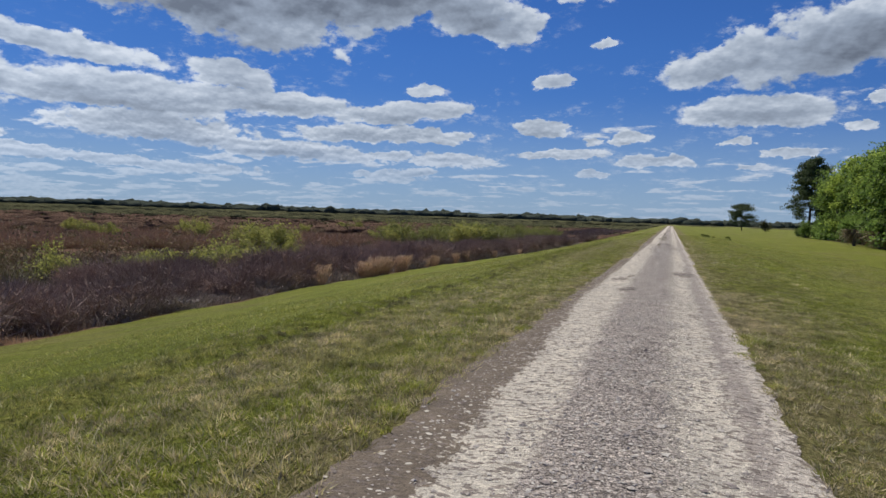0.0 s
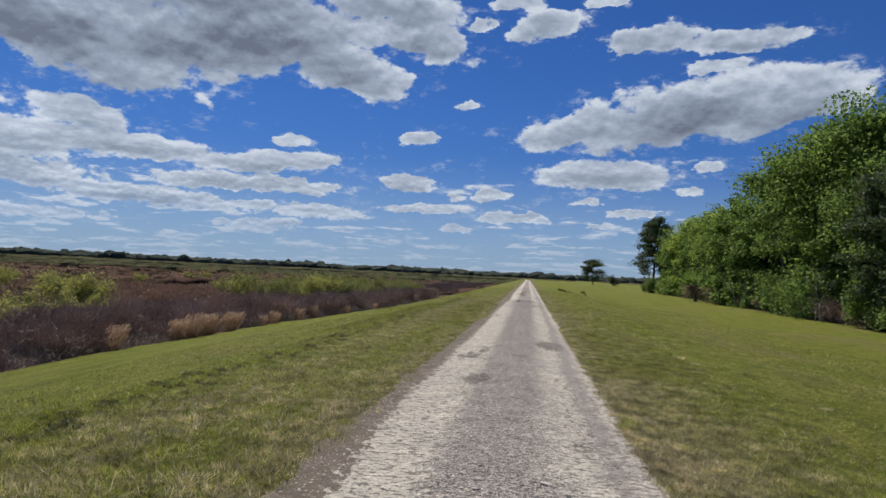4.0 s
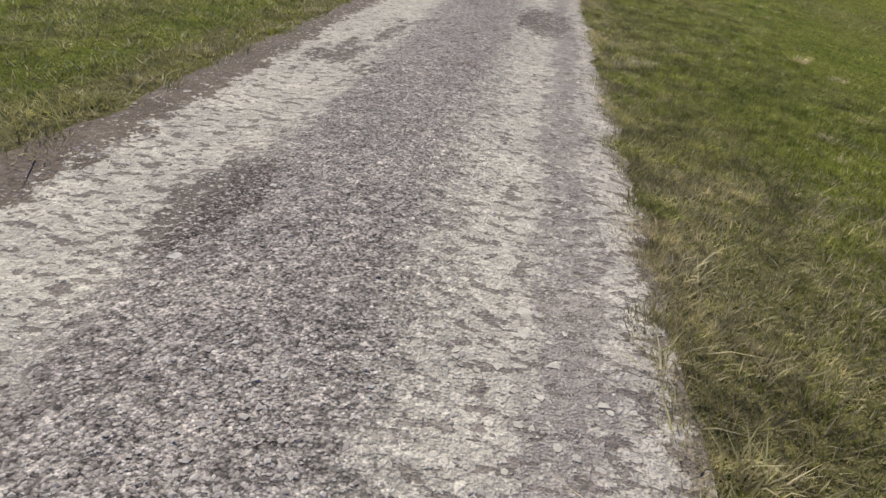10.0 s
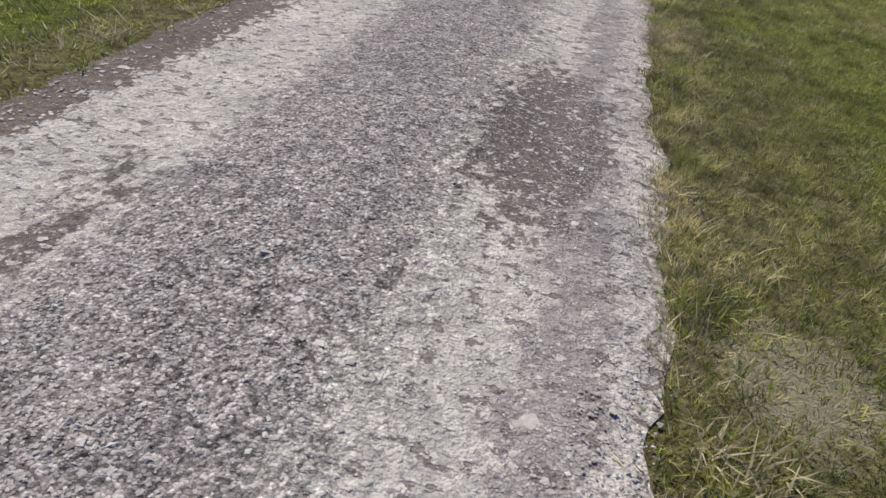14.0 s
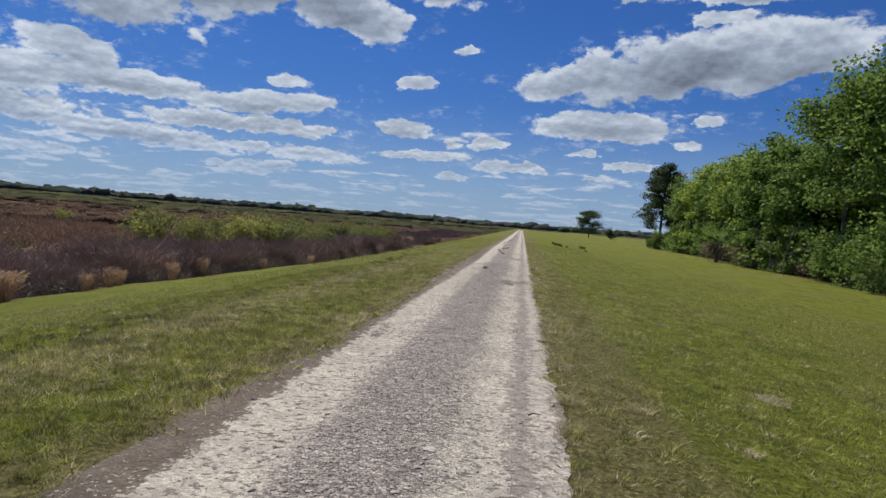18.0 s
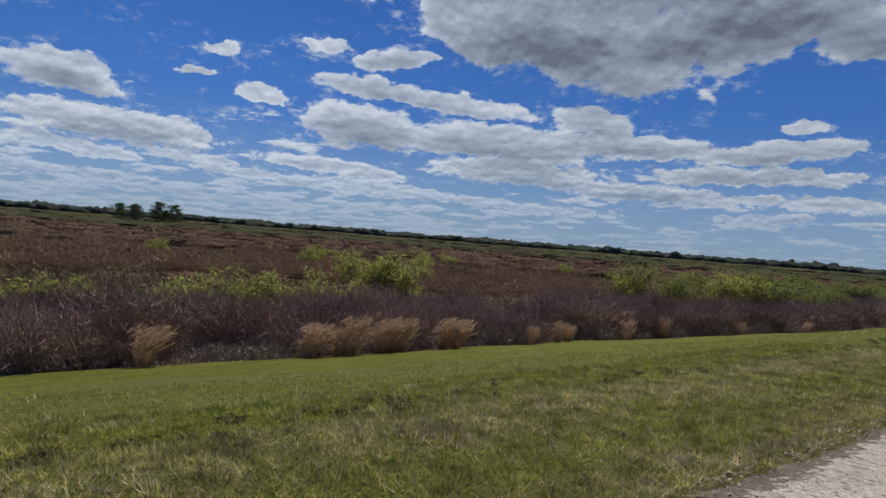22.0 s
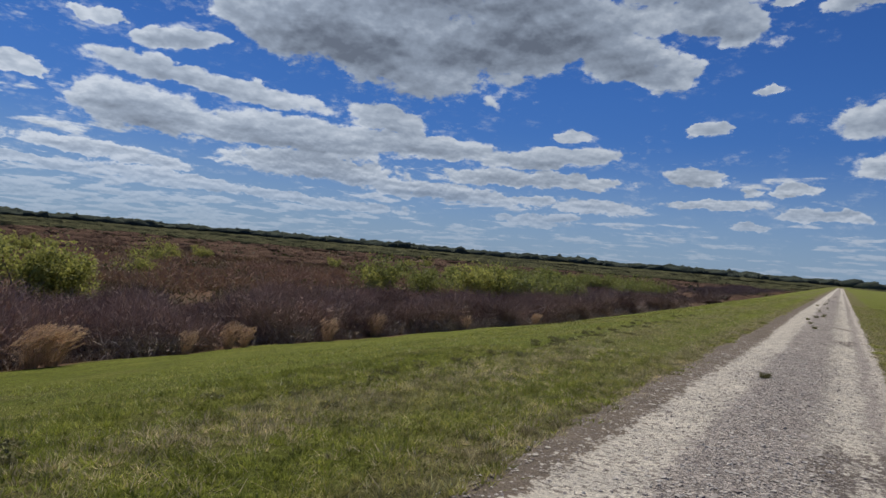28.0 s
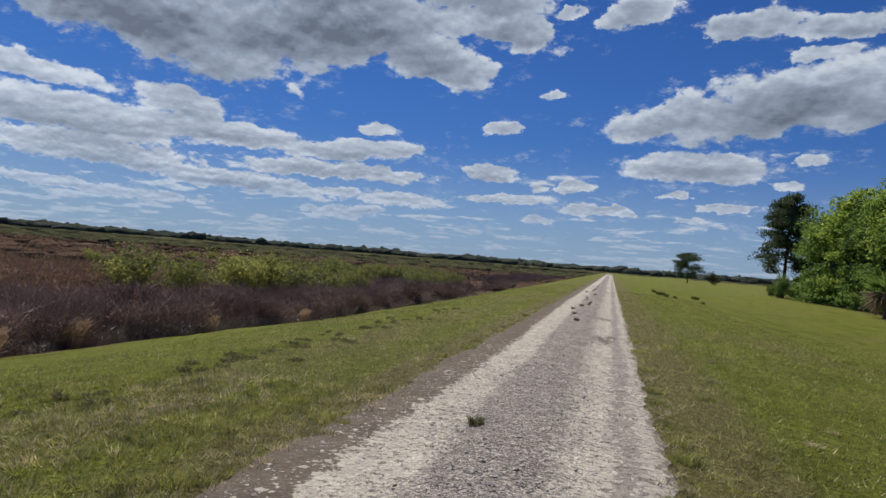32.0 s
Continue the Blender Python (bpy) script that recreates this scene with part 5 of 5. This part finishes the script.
rust = [bare_shrub(np.random.default_rng(k), 1.25, 3.4, 380, 3.8) for k in (301, 302, 303)]
rr, ra = 24.0 * (150.0 / 24.0) ** RNG.uniform(0, 1, 480), np.radians(RNG.uniform(-8, 112, 480))
rx, ry = -30.0 - rr * np.sin(ra) * 1.2, 45 + rr * np.cos(ra)
ok = rx < marsh_edge(ry) - 8
bv, bf = strewn(rust, rx[ok], ry[ok], 0.6, 1.2)
tagged(new("rusty_brush", mesh_of("rusty_brush", bv, bf, MAT_RUST)), "rust-brown leafless brush over the open marsh", "brush", kind="stuff")
fy = RNG.uniform(112, 300, 170)
bv, bf = strewn([bare_shrub(np.random.default_rng(311), 1.7, 3.4, 500, 3.5)], marsh_edge(fy) - 1.5 - RNG.uniform(0, 1, 170) ** 1.3 * 14, fy, 0.7, 1.15)
tagged(new("far_hedge", mesh_of("far_hedge", bv, bf, MAT_TWIG)), "dark leafless brush far along the marsh edge", "brush", kind="stuff")
bv, bf = far_crowns(1700, 120, 330, -8, 114, 1.1, 7.0, 51)
tagged(new("red_scrub", smooth(mesh_of("red_scrub", bv, bf, MAT_REDSCRUB))), "red-brown leafless scrub across the middle of the marsh", "scrub", kind="stuff")
bv, bf = join([far_crowns(2000, 290, 620, -10, 115, 1.7, 12.0, 52), far_crowns(2000, 550, 1080, -12, 116, 3.0, 22.0, 53)])
tagged(new("marsh_scrub", smooth(mesh_of("marsh_scrub", bv, bf, MAT_SCRUB))), "olive-brown scrub over the far marsh", "scrub", kind="stuff")
bv, bf = join([clump_field(90, 60, 130, -4, 112, 1.2, 2.2, 40, 0.22, 41), clump_field(500, 130, 420, -6, 112, 1.5, 5.5, 22, 0.42, 44)])
tagged(new("marsh_bushes", mesh_of("marsh_bushes", bv, bf, MAT_MARSHBUSH)), "scattered dull green bushes out in the marsh", "bushes", kind="stuff")
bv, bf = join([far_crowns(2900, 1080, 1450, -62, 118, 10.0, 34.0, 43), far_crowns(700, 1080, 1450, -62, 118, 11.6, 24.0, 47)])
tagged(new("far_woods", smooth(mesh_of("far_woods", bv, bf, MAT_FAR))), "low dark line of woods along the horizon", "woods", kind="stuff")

# ---- wood beyond the levee ----
rg = np.random.default_rng
PALM_AT, PINE_AT, LONE_AT, COPSE_AT = (24.6, 113.0), (27.5, 164.0), (27.0, 301.0), (-463.0, 161.0)
CLUMP_AT, TWIG_AT, RUSH_AT, PINE_H, LONE_H = (-1.93, 48.7), (-0.52, 30.6), (2.6, 104.0), 17.0, 10.8
WOOD = "trees of the wood"
tall_trees = [broadleaf_tree("broadleaf_tree", rg(100 + k), h, w, m, 18000, bare=0.42, low=lo, size=0.225) for k, (h, w, m, lo) in enumerate((
    (19.5, 9.5, MAT_LEAF, 0.10), (19.0, 8.5, MAT_LEAF_BRIGHT, 0.22), (17.5, 9.0, MAT_LEAF, 0.07)))]
spots = [(WOOD_EDGE + 3.6, 78.5), (WOOD_EDGE + 4.4, 83.5), (WOOD_EDGE + 3.0, 88.5), (WOOD_EDGE + 8.5, 92.0), (WOOD_EDGE + 8.0, 80.0), (WOOD_EDGE + 6.0, 73.0)]
spread(tall_trees, spots, "tall broad-leaved tree in fresh green spring leaf", "tree", WOOD, 0.96, 1.06)
far_trees = [broadleaf_tree("broadleaf_tree", rg(105 + k), h, w, m, 13000, bare=0.45, low=lo, size=0.25) for k, (h, w, m, lo) in enumerate((
    (15.5, 7.5, MAT_LEAF, 0.06), (14.5, 7.0, MAT_LEAF_BRIGHT, 0.16), (13.5, 7.5, MAT_LEAF, 0.05)))]
spots = [(WOOD_EDGE + 3.2 + RNG.uniform(-0.6, 2.2), yy + RNG.uniform(-1, 1)) for yy in np.arange(96, 153, 4.6)]
spots += [(WOOD_EDGE + 9.0 + RNG.uniform(-1.5, 2.5), yy + RNG.uniform(-2, 2)) for yy in np.arange(98, 156, 7.0)]
spread(far_trees, spots, "smaller broad-leaved tree in fresh green leaf", "tree", WOOD, 0.9, 1.06)
mids = [broadleaf_tree("broadleaf_tree", rg(110 + k), h, 7.5, m, 14000, bare=0.35, low=lo, size=0.19) for k, (h, m, lo) in enumerate(((16.0, MAT_LEAF, 0.4), (17.0, MAT_LEAF_BRIGHT, 0.46), (15.0, MAT_LEAF, 0.34)))]
spots = [(WOOD_EDGE + 4.0 + RNG.uniform(-0.6, 1.8), yy) for yy in (68.5, 72.5)] + [(WOOD_EDGE + 10, yy) for yy in (48, 55, 62, 69, 75)]
spread(mids, spots, "mid-sized broad-leaved tree with ragged green crown", "tree", WOOD, 0.94, 1.08)
end_tree = tagged(broadleaf_tree("broadleaf_tree", rg(118), 16.5, 8.0, MAT_LEAF_BRIGHT, 19000, bare=0.3, low=0.26, size=0.17), "tall yellow-green tree at the open end of the wood", "tree", WOOD)
end_tree.matrix_basis = put_at(end_tree, 28.3, 47.5)
thin_tree = tagged(broadleaf_tree("broadleaf_tree", rg(119), 19.0, 4.6, MAT_LEAF, 2600, bare=0.3, low=0.55, size=0.2), "slim tree with a thin airy crown above the wood", "tree", WOOD)
thin_tree.matrix_basis = put_at(thin_tree, 33.5, 59.5)
dark_trees = [broadleaf_tree("evergreen_tree", rg(130 + k), h, w, MAT_LEAF_DARK, 11000, bare=0.25, low=0.12, size=0.26) for k, (h, w) in enumerate(((13.0, 7.0), (15.5, 7.5)))]
spots = [(WOOD_EDGE + 7.0 + RNG.uniform(-1.5, 2), yy + RNG.uniform(-2, 2)) for yy in np.arange(72, 150, 8.5)]
spots += [(WOOD_EDGE + 15.0 + RNG.uniform(-2, 2), yy) for yy in np.arange(40, 150, 6.0)]
spread(dark_trees, spots, "dark evergreen oak inside the wood", "tree", WOOD, 0.68, 0.88)
pines = [pine_tree("pine_tree", rg(140), 15.0, 7.5, 17000, 0.14, 60, 0.4), pine_tree("pine_tree", rg(141), 14.0, 8.0, 17000, 0.2, 60, 0.5)]
spots = [(WOOD_EDGE + 3.4, 52.5), (WOOD_EDGE + 3.0, 56.0), (WOOD_EDGE + 3.6, 60.5), (WOOD_EDGE + 3.0, 64.5), (WOOD_EDGE + 9.0, 104)]
spread(pines, spots, "dense dark pine at the edge of the wood", "tree", "pines of the wood", 0.92, 1.02)
bushes = [leafy_shrub("edge_shrub", rg(150 + k), h, w, 3000, 0.17, m) for k, (h, w, m) in enumerate(((2.4, 4.0, MAT_LEAF), (4.2, 4.4, MAT_LEAF), (3.0, 4.2, MAT_LEAF_DARK), (5.0, 4.0, MAT_LEAF)))]
spots = [(WOOD_EDGE + RNG.uniform(0.6, 2.0) + 0.02 * (yy - 50), yy + RNG.uniform(-0.8, 0.8)) for yy in (58.5, 60.0, 62.0, 64.0, 66.0, 76.0, 78.0, 80.0, 82.0, 84.5, 87.0, 90.0, 97.0, 105.0, 118.0, 122.0, 127.0, 131.0, 136.0, 141.0, 145.0, 150.0)]
spots += [(26.0, 160.0), (28.5, 158.0), (30.0, 166.0), (25.8, 156.0)]
spread(bushes, spots, "leafy green shrub at the foot of the wood", "shrub", "shrubs along the wood", 0.55, 0.95)
under = [leafy_shrub("understory_shrub", rg(157 + k), h, 4.4, 2200, 0.2, MAT_LEAF_DARK) for k, h in enumerate((4.2, 5.4))]
spread(under, [(WOOD_EDGE + RNG.uniform(4.0, 7.5), yy) for yy in np.arange(44, 92, 2.4)], "dark evergreen shrub in the shade of the wood", "shrub", "shrubs inside the wood", 0.8, 1.2)
brush = [new("bare_shrub", mesh_of("bare_shrub", *bare_shrub(rg(155 + k), h, 3.4, 1500, 2.0), MAT_TWIG)) for k, h in enumerate((2.4, 3.2))]
spots = [(WOOD_EDGE + RNG.uniform(1.0, 2.6) + 0.02 * (yy - 50), yy) for yy in (70.0, 73.0, 94.0, 100.0, 108.0, 113.0)]
spread(brush, spots, "leafless grey-brown brush at the foot of the wood", "shrub", "brush along the wood", 0.7, 1.0)
bares = [bare_tree("bare_tree", rg(160 + k), h) for k, h in enumerate((8.0, 6.5))]
spots = [(WOOD_EDGE + RNG.uniform(-0.2, 1.2), yy) for yy in (43.0, 44.4, 46.0, 47.2, 48.4, 49.8, 51.6, 57.2, 70.5, 72.5, 93.5, 98.5)]
spread(bares, spots, "slender leafless tree with pale grey bark", "tree", "bare saplings of the wood", 0.85, 1.2)


def cabbage_palm(rng):
    root = new("cabbage_palm")
    v, f = tube([(0, 0, -0.3), (0.05, 0, 1.0), (0.0, 0.05, 2.0)], (0.2, 0.19, 0.17), 9)
    part("trunk", mesh_of("trunk", v, f, MAT_BARK), root)
    for k in range(36):
        a = rng.uniform(0, 2 * math.pi)
        dead = k < 24
        rise = rng.uniform(-1.6, -0.3) if dead else rng.uniform(0.1, 1.0)
        d = np.array([math.cos(a), math.sin(a), rise])
        d /= np.linalg.norm(d)
        hub = np.array([0, 0, 2.1]) + d * rng.uniform(0.4, 0.8)
        m = 24
        way_ = d[None] * 0.9 + rng.normal(0, 0.42, (m, 3)) + np.array([0, 0, -0.25 if dead else 0.0])
        nv, nf = needles(np.repeat(hub[None], m, 0), way_ * 1.15, np.full(m, 0.10), rng)
        sv, sf = tube([(0, 0, 2.0), hub], (0.02, 0.015), 3)
        part("frond", mesh_of("frond", *join([(nv, nf), (sv, sf)]), MAT_PALM if dead else MAT_LEAF), root, "dead tan frond" if dead else "")
    return root


palm = tagged(cabbage_palm(rg(170)), "cabbage palm with a skirt of dead tan fronds", "palm")
palm.matrix_basis = put_at(palm, *PALM_AT, 1.25)
tagged(copy_thing(palm, put_at(palm, PALM_AT[0] + 1.5, PALM_AT[1] - 7.0, 1.0)), "small cabbage palm with dead fronds below", "palm")

edge_pine = tagged(pine_tree("pine_tree", rg(180), PINE_H, 9.6, 19000, 0.24, 60, 0.52), "large dark pine standing at the end of the wood", "tree")
edge_pine.matrix_basis = put_at(edge_pine, *PINE_AT)
lone_pine = tagged(pine_tree("pine_tree", rg(181), LONE_H, 11.5, 11000, 0.16, 50, 0.55), "lone dark pine far along the levee", "tree")
lone_pine.matrix_basis = put_at(lone_pine, *LONE_AT)
lone_bush = tagged(leafy_shrub("leafless_bush", rg(182), 4.5, 6.0, 700, 0.35, MAT_MARSHBUSH), "grey thin bush beside the far lone pine", "shrub")
lone_bush.matrix_basis = put_at(lone_bush, LONE_AT[0] + 9.0, LONE_AT[1] + 2.0)
copse = [pine_tree("marsh_pine", rg(190 + k), h * 1.08, w * 1.55, 9000, 0.14, 60) for k, (h, w) in enumerate(((12.0, 7.0), (13.0, 8.0)))]
spots = [(COPSE_AT[0] + dx_, COPSE_AT[1] + dy_) for dx_, dy_ in ((0, -17), (3, -8), (0, 7), (4, 17), (-3, 12))]
spread(copse, spots, "dark tree in a small clump out in the marsh", "tree", "copse in the marsh", 0.85, 1.1)

# ---- weeds and tufts on the slopes and the track ----
def weed(rng, n, high, wide, size):
    a, r = rng.uniform(0, 2 * math.pi, n), np.sqrt(rng.uniform(0, 1, n)) * wide * 0.5
    c = np.stack([np.cos(a) * r, np.sin(a) * r, high * rng.uniform(0.05, 1, n) * (1 - (r / wide) ** 2)], 1)
    return leaves(c, size * rng.uniform(0.6, 1.4, n), rng, 0.4)


weeds = [new("weed", mesh_of("weed", *join([weed(rg(200 + k), n, h, w, 0.028), tuft(rg(205 + k), 150, 0.075, w, 0.009, 1.2)]), MAT_RUT)) for k, (n, h, w) in enumerate(((90, 0.06, 0.30), (130, 0.05, 0.45), (60, 0.07, 0.22)))]
spots = [(-6.40 - 0.2 * float(hump(yy, yy, 4.0, 2.0)) + RNG.normal(0, 0.3), yy + RNG.normal(0, 0.2)) for yy in np.arange(5, 66, 0.19) if hump(yy, yy, 1.3, 17) > -0.35]
spots += [(RNG.uniform(-7.6, -5.2), yy) for yy in np.arange(8, 64, 2.9)]
spread(weeds, spots, "low dark brown-green weed in the slope's rut", "weed", "weeds on the levee slope", 0.45, 0.9)

tufts = [new("grass_tuft", mesh_of("grass_tuft", *tuft(rg(210 + k), n, h, w, 0.006, 1.4), m)) for k, (n, h, w, m) in enumerate(((120, 0.075, 0.16, MAT_VERGE), (170, 0.085, 0.22, MAT_GRASS), (150, 0.07, 0.2, MAT_VERGE)))]
spots = [(ROAD_R + 0.10 + RNG.normal(0, 0.07), yy + RNG.normal(0, 0.2)) for yy in np.arange(8, 60, 0.55)]
spots += [(ROAD_L - 0.12 + RNG.normal(0, 0.09), yy + RNG.normal(0, 0.25)) for yy in np.arange(6, 64, 0.8)]
spots += [(RNG.uniform(0.2, 3.6), yy) for yy in np.arange(8, 60, 0.9)]
spread(tufts, spots, "olive grass tuft at the edge of the track", "grass tuft", "tufts along the track", 0.7, 1.4)

road_tufts = [new("grass_tuft", mesh_of("grass_tuft", *tuft(rg(220 + k), 170, 0.12, 0.15, 0.006, 0.9), MAT_RUT)) for k in range(2)]
spots = [CLUMP_AT] + [(-1.75 + RNG.normal(0, 0.28), yy + RNG.normal(0, 1.0)) for yy in (62, 66, 68, 70, 71.5, 73, 76, 80, 84, 88, 93, 97, 104, 112, 125, 140)]
used = []
for k, (x, y) in enumerate(spots):
    big_ = 1.0 if k == 0 else RNG.uniform(0.6, 1.1)
    m = put_at(None, x, y, big_, z=float(road_z(x, y)))
    o = road_tufts[k] if k < 2 else road_tufts[k % 2].copy()
    if k >= 2:
        scene.collection.objects.link(o)
    o.matrix_basis = m
    tagged(o, "small dark olive grass tuft growing in the gravel", "grass tuft", "tufts in the track")

dead_weed = tagged(new("dead_weed", mesh_of("dead_weed", *tuft(rg(225), 260, 0.035, 0.34, 0.005, 3.0), MAT_TWIG)), "flattened dead brown weed in the gravel", "weed")
dead_weed.matrix_basis = put_at(None, -1.45, 20.1, 1.0, 10, z=float(road_z(-1.45, 20.1)) + 0.004)

straw = [new("straw_patch", mesh_of("straw_patch", *tuft(rg(230 + k), 4600, 0.024, w * 1.0, 0.006, 2.0), MAT_STRAW)) for k, w in enumerate((0.42, 0.6))]
spread([new("dry_patch", mesh_of("dry_patch", *tuft(rg(236), 1500, 0.045, 0.6, 0.009, 1.5), MAT_PALM))], [(-4.9, 33.8)], "flattened grey-brown dead patch in the turf", "dry grass", "straw patches", 1.0, 1.05)
spread(straw, STRAW_AT, "pale dry straw patch in the grass", "dry grass", "straw patches", 0.6, 0.95)
tall = [new("rush_clump", mesh_of("rush_clump", *tuft(rg(240 + k), 130, 0.6, 0.8, 0.03, 0.4), MAT_WEED)) for k in range(2)]
spots = [(RUSH_AT[0] + RNG.uniform(-0.5, 4.5), RUSH_AT[1] + RNG.uniform(-6, 8)) for _ in range(9)]
spread(tall, spots, "dark green rush clump in the mown grass", "rush", "rush clumps on the slope", 0.3, 0.6)

# a few larger flat pieces of limestone lying in the track, and a dead twig
big_stones = []
for k in range(6):
    v, f = stones(np.zeros(1), np.zeros(1), np.zeros(1), np.ones(1), rg(250 + k), False)
    big_stones.append(faceted(mesh_of("stone", v, f, MAT_STONE)))
for k in range(120):
    x, y = float(np.clip(RNG.normal(-1.5, 0.75), ROAD_L + 0.15, ROAD_R - 0.12)), float(RNG.uniform(8.0, 50.0))
    s = float(RNG.uniform(0.02, 0.042))
    ob = part("stone", big_stones[k % 6], road)
    ob.matrix_basis = Matrix.Translation((x, y, float(road_z(x, y)) + 0.002)) @ pose(0, 0, 0, RNG.uniform(-8, 8), RNG.uniform(-8, 8), RNG.uniform(0, 360)) @ Matrix.Diagonal((s, s * RNG.uniform(0.6, 0.9), s * RNG.uniform(0.2, 0.38), 1))
tv, tf = tube([(0, 0, 0.02), (0.05, 0.02, 0.03), (0.13, 0.01, 0.02)], (0.006, 0.005, 0.002), 5)
twig = tagged(new("twig", mesh_of("twig", tv, tf, MAT_PINE_BARK)), "short dark dead twig lying on the gravel", "twig")
twig.matrix_basis = put_at(twig, *TWIG_AT, 1.0, 20, z=float(road_z(*TWIG_AT)))
